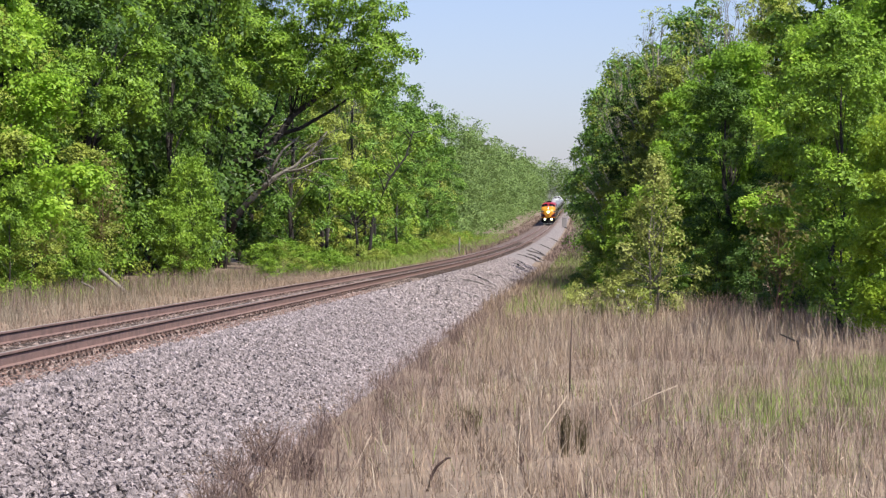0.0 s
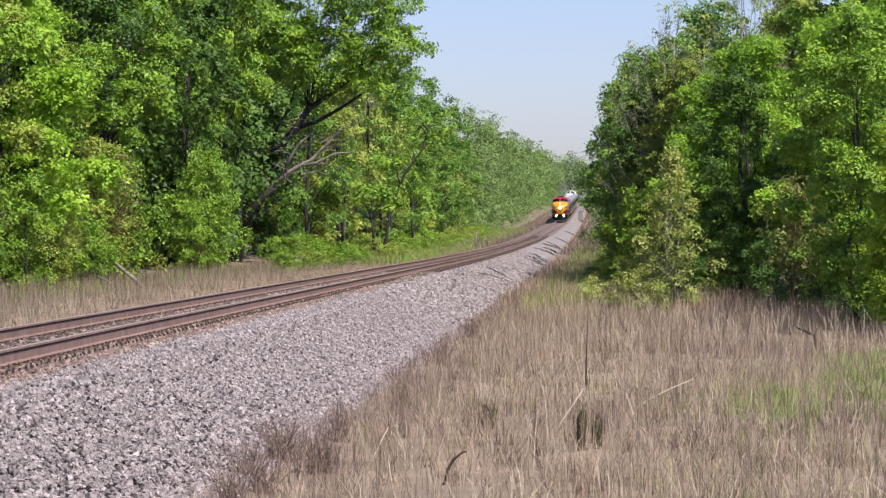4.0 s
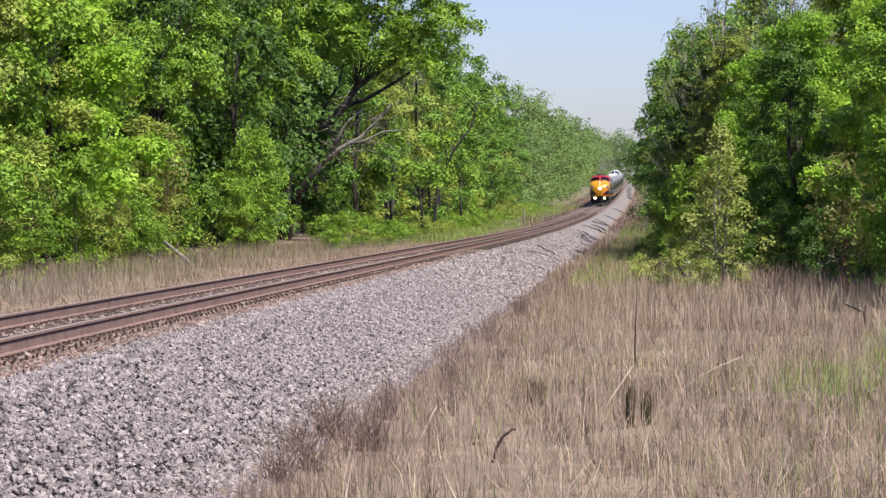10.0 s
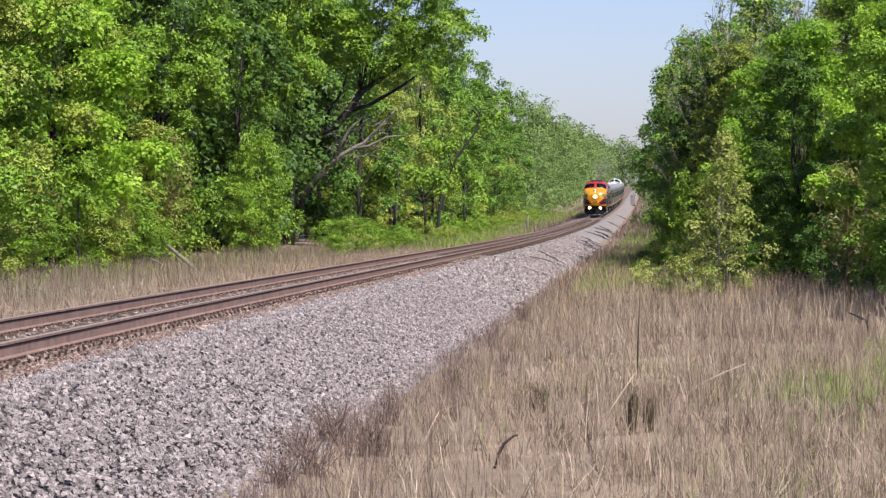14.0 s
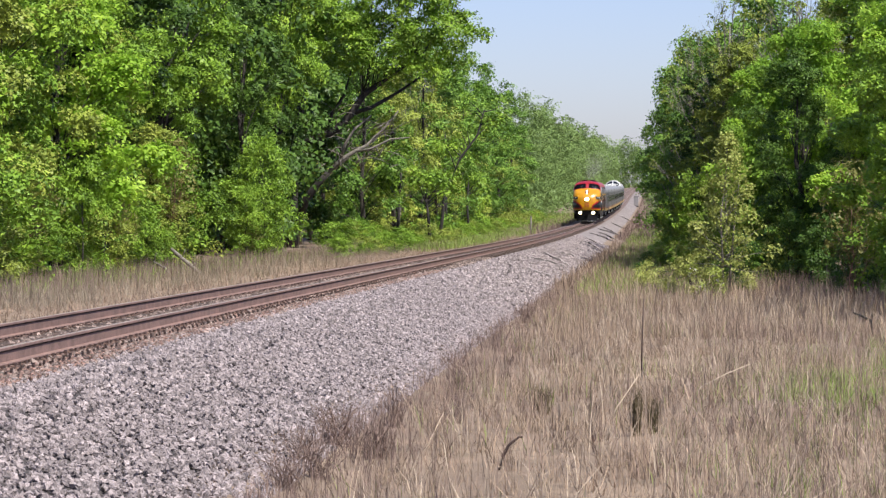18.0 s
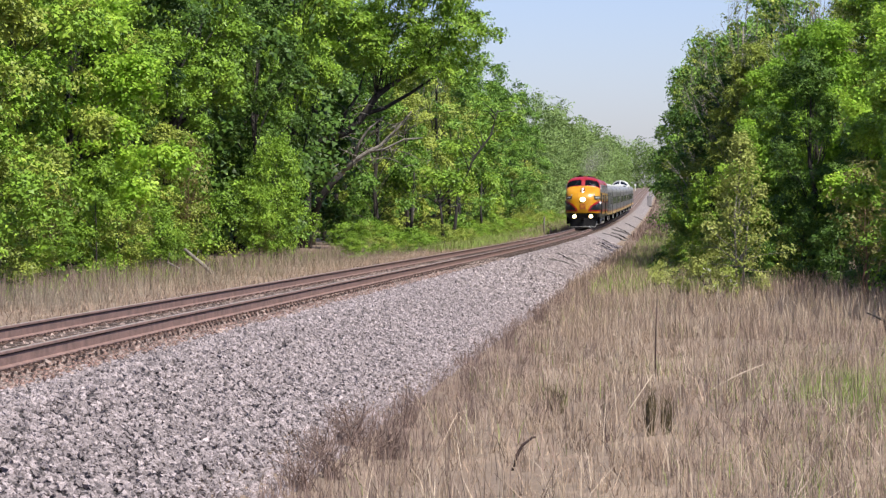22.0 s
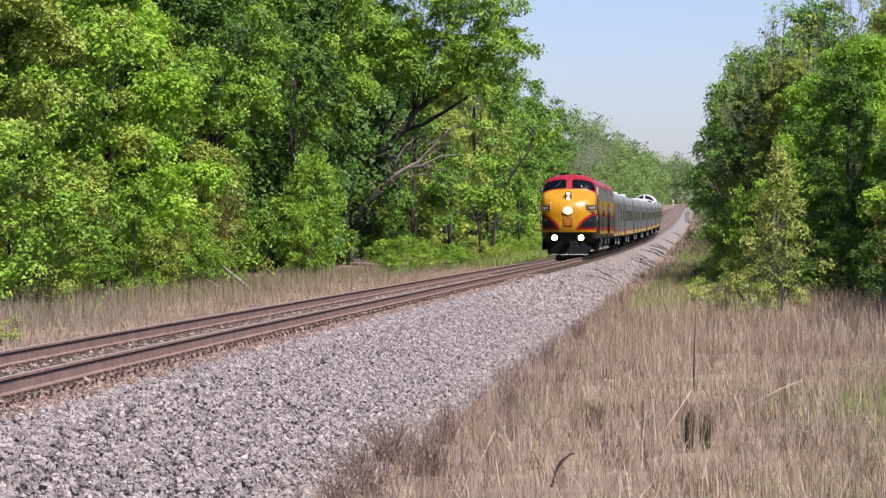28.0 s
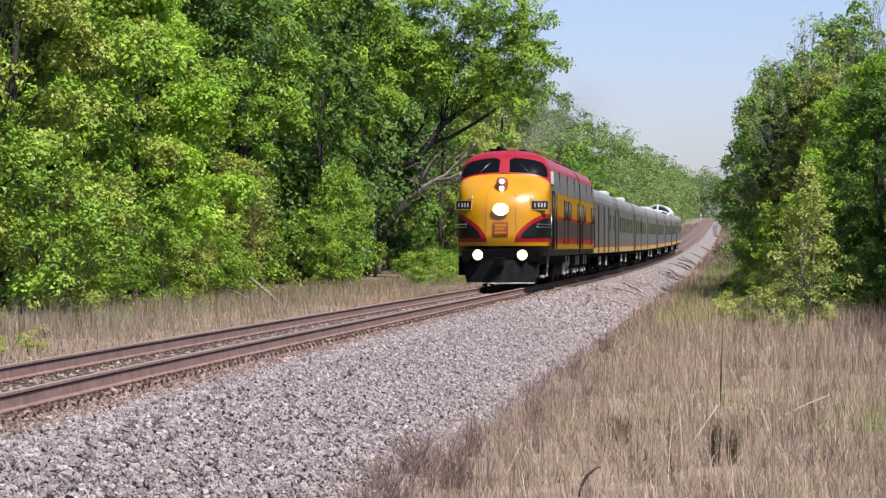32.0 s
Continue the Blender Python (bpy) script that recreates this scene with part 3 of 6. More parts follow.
for y, v, k, size, high in ((111, -11.0, 0, 0.95, 1.1), (113.5, -11.6, 1, 0.85, 1.1), (130.5, -11.2, 0, 0.75, 1.0), (134, -10.9, 0, 0.95, 1.25), (136.5, -11.4, 0, 0.95, 1.3), (139.5, -12.0, 0, 0.65, 0.9), (161, -10.8, 0, 0.55, 0.7), (166, -11.0, 0, 0.7, 0.8), (171, -10.6, 1, 0.6, 0.8)):
    shrub_places.append((k, spot(y, v, rng.uniform(0, 360), size, high)))
y = 74.0
while y < 420:
    if y < 110 or y > 172:
        shrub_places.append((rng.choice((0, 0, 1)), spot(y, (-11.3 if y < 230 else -9.6) + rng.uniform(-0.9, 0.8), rng.uniform(0, 360), rng.uniform(0.4, 1.25), rng.uniform(0.7, 1.1))))
    y += rng.uniform(2.0, 4.4) * (1 if y < 200 else 1.5)
for y, v, k, size in ((163, -19.0, 1, 1.1), (172, -18.5, 1, 1.15), (181, -17.5, 1, 1.1), (190, -17.5, 1, 1.05), (186, -22.0, 0, 1.25), (199, -17.5, 3, 1.0), (205, -20.0, 2, 1.1)):
    mid_places.append((k, spot(y, v, rng.uniform(0, 360), size)))
y = 200.0
while y < 400:
    if y < 275:
        mid_places.append((rng.choice((4, 4, 4, 2, 3, 0)), spot(y, -12.4 + rng.uniform(-1.4, 1.0), rng.uniform(0, 360), rng.uniform(0.7, 0.95), rng.uniform(0.85, 1.1))))
        mid_places.append((rng.choice((1, 0, 2, 1)), spot(y + 2, -18.5 + rng.uniform(-1.5, 1.5), rng.uniform(0, 360), rng.uniform(0.85, 1.05), rng.uniform(0.85, 1.05))))
    else:
        mid_places.append((rng.choice((0, 0, 2, 2, 4)), spot(y, -12.6 + rng.uniform(-1.6, 1.0), rng.uniform(0, 360), rng.uniform(0.75, 1.0), rng.uniform(0.8, 1.1))))
        mid_places.append((rng.choice((0, 0, 2, 2, 3)), spot(y + 2, -19 + rng.uniform(-1.5, 1.5), rng.uniform(0, 360), rng.uniform(0.85, 1.08), rng.uniform(0.9, 1.1))))
    y += rng.uniform(4.8, 7.0)
for y in (124, 130, 137, 145, 154, 164, 175, 188, 204, 226, 250, 280, 315, 350):   # the east side
    mid_places.append((rng.choice((0, 2, 2)), spot(y, 10.6 + rng.uniform(-0.4, 0.5), rng.uniform(0, 360), rng.uniform(0.5, 0.6))))
for y, v, s in ((162, 10.0, 0.58), (174, 9.8, 0.6), (188, 9.8, 0.62), (204, 9.8, 0.62), (150, 10.2, 0.56)):
    mid_places.append((0, spot(y, v, y * 7.0, s)))
for y in (146, 160, 178, 200, 230, 270, 320):
    mid_places.append((rng.choice((0, 2, 0)), spot(y, 12.5 + rng.uniform(-0.5, 0.8), rng.uniform(0, 360), rng.uniform(0.66, 0.78))))
for y in (138, 152, 172, 200, 240, 290):
    mid_places.append((rng.choice((0, 2, 3)), spot(y, 18 + rng.uniform(-1, 1), rng.uniform(0, 360), rng.uniform(0.85, 1.0))))
for y, v, k, s in ((99, 13.0, 6, 0.66), (90, 15.2, 6, 0.66), (86, 16.6, 6, 0.6), (81, 18.0, 5, 0.62), (88, 18.0, 6, 0.66), (96, 16.5, 6, 0.72), (106, 12.2, 0, 0.50), (106, 17.5, 0, 0.9),
                   (110, 23, 0, 0.9), (112, 15.5, 2, 0.8), (116, 12.2, 0, 0.50), (122, 11.4, 2, 0.66), (132, 11.0, 2, 0.62), (92, 15.0, 2, 0.5), (99, 11.6, 3, 0.50), (126, 15.5, 4, 1.05), (143, 10.5, 1, 0.56), (118, 13.6, 4, 0.95), (76, 14.6, 3, 0.60), (70.5, 15.6, 5, 0.62), (78, 16.2, 6, 0.66), (63.0, 14.8, 5, 0.58), (66, 13.7, 3, 0.60), (93.5, 12.4, 1, 0.45), (128, 10.8, 1, 0.58), (138, 10.4, 1, 0.56), (112, 12.0, 6, 0.62), (124, 11.0, 4, 0.92), (141, 9.6, 4, 0.86)):
    near_places.append((k, spot(y, v, rng.uniform(0, 360), s)))
for y, v in ((108, 24), (110, 29), (118, 19), (126, 24)):
    mid_places.append((rng.choice((0, 1)), spot(y, v, rng.uniform(0, 360), 1.0)))
# shrubs whose dark leaf colour gives the shaded foot of the eastern trees
for y, v in ((67, 15.0), (64.5, 16.4), (69.5, 14.0), (63, 17.4), (86, 12.9), (81.5, 14.2), (77, 14.9), (73, 15.8), (70, 17.3), (76, 16.9), (68, 18.6), (90, 10.4), (91, 12.0), (80, 13.2), (90, 16.5)):
    shrub_places.append((4, spot(y, v, rng.uniform(0, 360), rng.uniform(0.6, 0.95))))
for y, v in ((93, 12.2), (90, 18.5), (101, 10.8), (108, 10.2), (114, 9.8), (121, 9.6), (128, 9.4), (135, 9.4), (144, 9.2), (152, 9.2), (163, 9.0), (175, 9.0), (188, 8.8), (203, 8.8), (220, 8.6), (240, 8.6), (98, 11.6)):
    shrub_places.append((rng.choice((0, 1)), spot(y, v, rng.uniform(0, 360), rng.uniform(0.6, 1.05))))
y = 118.0
while y < 430:
    shrub_places.append((rng.choice((0, 1, 1)), spot(y, 7.9 + rng.uniform(-0.3, 1.0), rng.uniform(0, 360), rng.uniform(0.22, 0.42), rng.uniform(0.6, 1.0))))
    y += rng.uniform(4, 9)
y = 158.0
while y < 430:
    shrub_places.append((rng.choice((0, 0, 1)), spot(y, -8.0 + rng.uniform(-0.8, 1.3), rng.uniform(0, 360), rng.uniform(0.32, 0.62), rng.uniform(0.5, 0.9))))
    y += rng.uniform(2.4, 5)
y = 160.0
while y < 270:
    shrub_places.append((rng.choice((0, 0, 1)), spot(y, -8.4 + rng.uniform(-0.6, 0.6), rng.uniform(0, 360), rng.uniform(0.6, 0.95), rng.uniform(0.75, 1.0))))
    y += rng.uniform(4.0, 8.0)
y = 138.0
while y < 300:
    shrub_places.append((rng.choice((0, 0, 1)), spot(y, -7.6 + rng.uniform(-1.0, 0.6), rng.uniform(0, 360), rng.uniform(0.3, 0.5), rng.uniform(0.6, 1.0))))
    y += rng.uniform(2.5, 6.5)
for y, v, size in ((103, 8.0, 0.3), (112, 7.4, 0.34), (118, 7.0, 0.26), (127, 7.2, 0.34), (136, 7.5, 0.36), (147, 7.3, 0.3), (160, 7.4, 0.36)):
    shrub_places.append((4, spot(y, v, y * 9.0, size, 0.8)))
for y, v in ((94, 15.2), (95, 17.8), (95, 20.2)):
    shrub_places.append((0, spot(y, v, rng.uniform(0, 360), rng.uniform(0.7, 0.95))))
verge = random.Random(8)
y = 148.0
while y < 262:                                   # low growth between the wood and the line
    shrub_places.append((verge.choice((0, 0, 1)), spot(y, -6.9 + verge.uniform(-0.9, 0.5), verge.uniform(0, 360), verge.uniform(0.42, 0.88), verge.uniform(0.7, 1.1))))
    y += verge.uniform(2.2, 5.4)
scatter(tall, near_places)
scatter(shrub, [(k + 2 if k < 2 and math.hypot(*m.translation[:2]) < 145 else k, m) for k, m in shrub_places])
scatter(mid, mid_places)


def leaning_tree():
    """A big tree that leans out over the line, with heavy dark limbs, bare pale branches and a deep crown."""
    rng = np.random.default_rng(81)
    wood = [tube([(-1.9, 0.6, -0.3), (-1.9, 0.5, 2.5), (-1.8, 0.3, 5.0), (-1.5, 0, 6.8), (-1.2, 0.2, 10), (-0.4, 0.3, 14.5)], [0.46, 0.40, 0.36, 0.33, 0.24, 0.09], 10),
            tube([(-1.5, 0, 6.5), (-0.2, -0.5, 7.0), (1.0, -0.8, 7.5), (1.9, -0.9, 8.5), (2.7, -0.8, 9.7), (4.2, -0.6, 10.8), (6.4, -0.4, 12.4), (8.6, 0, 14.6)], [0.33, 0.30, 0.27, 0.24, 0.20, 0.16, 0.12, 0.05], 9),
            tube([(1.9, -0.9, 8.5), (3.2, -0.7, 8.9), (4.9, 0.0, 9.9), (7.4, 0.4, 11.6)], [0.15, 0.13, 0.10, 0.04], 7),
            tube([(0.3, -0.6, 7.2), (0.7, -1.1, 8.5), (1.5, -1.3, 9.7), (2.0, -1.2, 11.5)], [0.13, 0.11, 0.09, 0.05], 7),
            tube([(-1.5, -0.2, 1.6), (-0.9, -0.9, 3.2), (-0.1, -1.2, 4.2), (0.6, -1.3, 4.9)], [0.27, 0.25, 0.21, 0.18], 9)]
    blobs = []
    for k in range(74):
        a, r = k * 2.39996, math.sqrt((k + 0.5) / 74)
        c = np.array((3.6 + 6.4 * r * math.cos(a), rng.uniform(-2.8, 1.8), 14.3 + 4.4 * r * math.sin(a)))
        if c[2] < 10.8 and c[0] < 4:
            c[2] += 3
        s = rng.uniform(0.75, 1.3)
        blobs.append((c, (s, s, s * 0.7)))
        t = rng.uniform(0.1, 0.9) if c[0] < 1.5 else min(0.95, max(0.0, (c[0] - 2.7) / 5.6 - 0.2))
        start = np.array((-1.1 + 0.6 * t, 0.2 * t, 9.6 + 4.4 * t)) if c[0] < 1.5 else np.array((2.7 + 5.6 * t, -0.8 + 0.6 * t, 9.7 + 4.6 * t))
        wood.append(tube(limb_path(rng, start, c), [0.036, 0.03, 0.025, 0.02, 0.014, 0.008], 4))
    pale = [tube([(0.5, -1.3, 4.8), (1.3, -1.4, 5.6), (2.1, -1.5, 6.1), (2.9, -1.4, 6.5), (4.0, -1.3, 7.6), (4.9, -1.2, 8.7)], [0.18, 0.16, 0.13, 0.11, 0.08, 0.04], 7),
            tube([(1.2, -1.4, 5.5), (1.5, -1.7, 6.5), (2.1, -1.8, 7.5), (3.2, -1.6, 8.4)], [0.11, 0.10, 0.08, 0.04], 6),
            tube([(2.1, -1.5, 6.1), (3.2, -1.8, 6.3), (4.4, -1.8, 6.9), (5.6, -1.6, 7.0)], [0.09, 0.08, 0.06, 0.03], 6)]
    for k in range(60):
        a = np.array((rng.uniform(0.2, 4.6), rng.uniform(-1.8, -0.6), rng.uniform(5.0, 8.8)))
        b = a + np.array((rng.uniform(-1.0, 2.6), rng.uniform(-0.9, 0.2), rng.uniform(-0.9, 1.7)))
        pale.append(tube(limb_path(rng, a, b, 0.15), [0.034, 0.03, 0.025, 0.02, 0.014, 0.006], 5))
    ob = thing("leaning_tree", "large tree leaning over the line with a heavy dark limb", "tree", group=WOOD)
    child("trunk", mesh_of("trunk", *join(*wood), BARK_DARK, smooth=True), ob)
    for piece in pale:
        child("bare_branch", mesh_of("bare_branch", *piece, BARK_PALE, smooth=True), ob, "bare pale branch")
    child("crown", mesh_of("crown", *leaves(rng, lumps(rng, blobs, 5, 0.5), 46000, 0.105), LEAF), ob)
    return ob


dead_bush = plant("dead_bush", "half-dead tan and olive bush among green leaves", "bush", 64, LEAF_TAN, BARK_RED, height=3.6, spread=0.95, base=1.5, n_blobs=26, n_leaves=1500, leaf=0.05, trunk_r=0.03, blob=(0.2, 0.4), twigs=4, tri=True)
dead_bush.matrix_basis = spot(73.5, 12.8)


def dark_trunk_tree(y, v, path, height, leaf=0.12):
    """A thin dark trunk before the wood's edge, with its leaf high up."""
    rng = np.random.default_rng(int(y * 3))
    path = [np.array(q, float) for q in path]
    wood = [tube(path, [0.15 - 0.10 * k / (len(path) - 1) for k in range(len(path))], 7)]
    blobs = []
    for k in range(12):
        t = rng.uniform(0.45, 1.0) * (len(path) - 1.001)
        i = int(t)
        start = path[i] + (path[i + 1] - path[i]) * (t - i)
        c = start + np.array((rng.uniform(-1.5, 1.5), rng.uniform(-0.2, 1.4), rng.uniform(0.3, height)))
        wood.append(tube(limb_path(rng, start, c), [0.05, 0.042, 0.034, 0.026, 0.018, 0.008], 4, False))
        blobs.append((c, (0.8, 0.8, 0.5)))
    ob = thing("tree", "slender dark-trunked tree before the edge of the wood", "tree", spot(y, v), WOOD)
    child("trunk", mesh_of("trunk", *join(*wood), BARK_DARK, True), ob)
    child("crown", mesh_of("crown", *leaves(rng, blobs, int(190 / leaf), leaf, tri=True), LEAF), ob)


for y, v, size, high in ((109, -10.9, 1.15, 1.2), (97, -10.8, 0.8, 1.0), (86, -11.2, 0.9, 1.0), (131, -11.0, 0.6, 0.8)):
    copy_thing(dead_bush, spot(y, v, y * 11, size, high))
dark_trunk_tree(187.2, -7.2, [(0, 0, -0.3), (-0.1, 0, 1.8), (-0.3, 0, 3.6)], 2.0)
dark_trunk_tree(195.9, -7.4, [(0, 0, -0.3), (0.3, 0, 1.5), (0.5, 0.1, 3.4), (1.6, 0.2, 6.0), (2.8, 0.3, 7.6), (3.3, 0.4, 9.4)], 1.6)
dark_trunk_tree(240, -10.2, [(0, 0, -0.3), (0.1, 0, 2.8), (0.0, 0.1, 6.2), (0.2, 0.1, 8.0)], 2.0)
dark_trunk_tree(200, -10.6, [(0, 0, -0.3), (0.1, 0, 2.2), (0.3, 0.1, 5.2)], 2.0)
dark_trunk_tree(248, -8.6, [(0, 0, -0.3), (-0.2, 0, 2.2), (-0.1, 0.1, 5.0)], 2.0)


def low_shrub():
    """A low shrub in pale young leaf."""
    rng = np.random.default_rng(88)
    blobs = [(np.array((rng.uniform(-0.5, 0.5), rng.uniform(-0.4, 0.4), rng.uniform(0.4, 1.3))), (0.28, 0.28, 0.22)) for _ in range(9)]
    ob = thing("low_shrub", "low pale green shrub in dry grass", "shrub", spot(87.0, 9.0))
    wood = [tube(limb_path(rng, (0, 0, -0.1), c), [0.018, 0.016, 0.013, 0.01, 0.008, 0.004], 4) for c, _ in blobs]
    child("branch_work", mesh_of("branch_work", *join(*wood), BARK, True), ob)
    tagged(child("leafage", mesh_of("leafage", *leaves(rng, blobs, 1100, 0.05, tri=False), LEAF_PALE), ob), kind="stuff")
    return ob


first_low = low_shrub()
for y, v, turn, size in ((85.5, 8.2, 80, 0.55), (83.8, 9.0, 170, 0.5), (88.5, 7.9, 20, 0.7), (83.5, 10.5, 300, 0.55), (92, 7.4, 120, 0.8), (51.5, -5.1, 40, 0.42), (50.4, -5.4, 140, 0.35)):
    copy_thing(first_low, spot(y, v, turn, size))


def flowering_shrub():
    """A low shrub with clusters of white blossom at the foot of the sapling."""
    rng = np.random.default_rng(93)
    blobs = [(np.array((rng.uniform(-0.4, 0.4), rng.uniform(-0.3, 0.3), rng.uniform(0.35, 0.95))), (0.2, 0.2, 0.16)) for _ in range(8)]
    ob = thing("flowering_shrub", "low green shrub with white blossom in dry grass", "shrub", spot(82.6, 9.2))
    wood = [tube(limb_path(rng, (0, 0, -0.1), c), [0.014, 0.012, 0.01, 0.008, 0.006, 0.003], 4) for c, _ in blobs]
    child("branch_work", mesh_of("branch_work", *join(*wood), BARK, True), ob)
    tagged(child("leafage", mesh_of("leafage", *leaves(rng, blobs, 700, 0.045, tri=False), LEAF_OLIVE), ob), kind="stuff")
    tagged(child("blossom", mesh_of("blossom", *leaves(rng, blobs[:5], 190, 0.03, tri=False, each=6, long=2.0), BLOSSOM), ob, "white blossom"), kind="stuff")


flowering_shrub()
leaning_tree().matrix_basis = spot(178, -13.4, 0)

# the woods far along the line, on both sides
rng = np.random.default_rng(41)
fv, ff, wv, wf, count = [], [], [], [], 0
far_models = [tree_parts(50 + k, height=17, spread=4.2, base=0.5, n_blobs=24, n_leaves=2300 if k < 3 else 1000, leaf=0.19 if k < 3 else 0.28, trunk_r=0.2, blob=(1.1, 1.9), lump=(4, 0.8), core=0) for k in range(6)]
for side, depth in ((-1, 2), (1, 2)):
    for row in range(depth):
        y = 405.0 if side < 0 else 245.0
        while y < 1190:
            _, (lv, lf) = far_models[int(rng.integers(3)) + (0 if y < 640 else 3)]
            m = spot(y, side * ((12.0 if side < 0 else 12.4) + 7.5 * row + rng.uniform(-1.5, 1.5)), rng.uniform(0, 360), rng.uniform(0.62, 1.18) * (1 if side < 0 else 0.72))
            m3, off = np.array(m.to_3x3()), np.array(m.translation)
            fv.append(lv @ m3.T + off)
            ff.append(lf + count)
            count += len(lv)
            y += rng.uniform(7, 10) * (1 + max(0, y - 500) / 900)
dv, df, dark_count = [], [], 0
dark_model = tree_parts(58, height=17, spread=4.4, base=0.3, n_blobs=26, n_leaves=1300, leaf=0.36, trunk_r=0.2, blob=(1.2, 2.0), lump=(4, 0.9), core=0)[1]
for row in range(3):                              # the line bends out of sight behind a wood
    for k in range(30):
        m = spot(1180 + 22 * row + rng.uniform(-6, 6), -70 + 5 * k + rng.uniform(-2, 2), rng.uniform(0, 360), rng.uniform(0.9, 1.25))
        dv.append(dark_model[0] @ np.array(m.to_3x3()).T + np.array(m.translation))
        df.append(dark_model[1] + dark_count)
        dark_count += len(dark_model[0])
tagged(new("distant_wood", mesh_of("distant_wood", np.vstack(dv), np.vstack(df), LEAF_FAR_HAZE)), "distant green wood where the line bends out of sight", "woods", kind="stuff")
y = 430.0
while y < 1400:                                   # low bushes beside the far line
    lv, lf = far_models[int(rng.integers(3))][1]
    for side in (-1, 1):
        m = spot(y, side * (7.4 + rng.uniform(-1.2, 1)), rng.uniform(0, 360), rng.uniform(0.22, 0.36))
        fv.append(lv[:1500] @ np.array(m.to_3x3()).T + np.array(m.translation))
        ff.append(lf[:500] + count)
        count += 1500
    y += rng.uniform(6, 12)
tagged(new("far_woods", mesh_of("far_woods", np.vstack(fv), np.vstack(ff), LEAF_FAR_HAZE)), "green broadleaf woods far along the railway", "woods", kind="stuff")

# the pale sapling at the edge of the field
def sapling():
    """Two thin stems and a tall open cone of small pale leaves."""
    rng = np.random.default_rng(61)
    ob = thing("sapling", "young two-stemmed sapling in pale yellow-green leaf", "tree", spot(84.5, 9.8))
    blobs, twigs = [], []
    stems = [[(-0.03, 0, -0.1), (-0.06, 0, 1.3), (-0.10, 0, 2.4), (0.04, 0, 3.6), (0.12, 0, 4.75)], [(0.12, 0, -0.1), (0.22, 0, 1.2), (0.30, 0, 2.2), (0.45, 0.1, 3.4)]]
    for path in stems:
        child("stem", mesh_of("stem", *tube(path, [0.042 * (1 - 0.75 * k / (len(path) - 1)) for k in range(len(path))], 7), BARK_PALE, True), ob)
    for k in range(64):
        t = (k + rng.random()) / 64
        z = 0.75 + 3.95 * t
        a = k * 2.4 + rng.uniform(-0.4, 0.4)
        rad = 1.80 * (1 - t) ** 1.05 * min(1, 0.75 + 1.6 * t) * math.sqrt(rng.uniform(0.08, 1))
        c = np.array((0.1 + rad * math.cos(a), rad * math.sin(a), z))
        s = rng.uniform(0.16, 0.30)
        blobs.append((c, (s, s, s * 0.8)))
        start = np.array((0.05, 0, max(0.9, z - 0.35 - 0.5 * rad)))
        twigs.append(tube(limb_path(rng, start, c, 0.05, 4), [0.012, 0.010, 0.008, 0.006, 0.003], 4, False))
    for twig in twigs:
        child("branch", mesh_of("branch", *twig, BARK_PALE, True), ob)
    child("crown", mesh_of("crown", *leaves(rng, blobs, 5200, 0.05, tri=False, each=7), LEAF_PALE), ob)


sapling()


# ---- grass ----
def blades(rng, x, y, height, width, droop=0.35):
    """Tapering bent blades standing on the ground."""
    n = len(x)
    z = ground_z(x, y)
    h = height * rng.uniform(0.45, 1.2, n)
    ang = rng.uniform(0, 2 * np.pi, n)
    face = rng.uniform(0, np.pi, n)
    lean = h * np.abs(rng.normal(0, droop, n))
    dx, dy = np.cos(ang) * lean, np.sin(ang) * lean
    wx, wy = np.cos(face) * width / 2, np.sin(face) * width / 2
    b = np.stack([x, y, z - 0.03], -1)
    mdl = b + np.stack([dx * 0.35, dy * 0.35, h * 0.55], -1)
    tip = b + np.stack([dx, dy, h * np.sqrt(np.clip(1 - (lean / h) ** 2 * 0.5, 0.2, 1))], -1)
    w = np.stack([wx, wy, 0 * wx], -1)
    pts = np.stack([b - w, b + w, mdl + w * 0.7, mdl - w * 0.7, tip], 1).reshape(-1, 3)
    base = 5 * np.arange(n)[:, None]
    quads = (base + np.array([0, 1, 2, 3])).tolist()
    return pts, quads + (base + np.array([3, 2, 4])).tolist()


def field(rng, n, ylo, yhi, vlo, vhi, power=1.4, patch=None):
    y = ylo + (yhi - ylo) * rng.random(n) ** power
    v = rng.uniform(vlo, vhi, n)
    x, yy = TX0 + SLOPE * y + v / NORM, y - v * SLOPE / NORM
    keep = (x < 0.235 * yy + 1.0) & (x > -0.2 * yy - 1.0)
    if patch:
        keep &= patch(x, yy, v) > rng.random(n)
    return x[keep], yy[keep]


def clump(x, y, f=0.6, s=0.0):
    return 0.5 + 0.5 * np.sin(x * f * 2.1 + s + 1.7 * np.sin(y * f * 0.35)) * np.sin(y * f * 0.9 + s * 2 + x * f)


def grass_stuff(name, label, pieces, material):
    vs, fs, n = [], [], 0
    for v, f in pieces:
        vs.append(v)
        fs += [[i + n for i in q] for q in f]
        n += len(v)
    return tagged(new(name, mesh_of(name, np.vstack(vs), fs, material)), label, "grass", kind="stuff")


def green_patch(x, y, v):
    r = x / np.maximum(y, 1.0)
    ripple = 0.9 * (clump(x, y, 1.1, 0.4) - 0.4) + 0.7 * (clump(x, y, 2.6, 1.9) - 0.4)
    a = 1.6 - ((r - 0.215) / 0.036) ** 2 - ((y - 47) / 10) ** 2 - 0.6 * ripple
    b = 1.0 - ((r - 0.170) / 0.030) ** 2 - ((y - 39) / 9) ** 2 - ripple
    return np.clip(np.maximum(a, 0.85 * b), 0, 1)


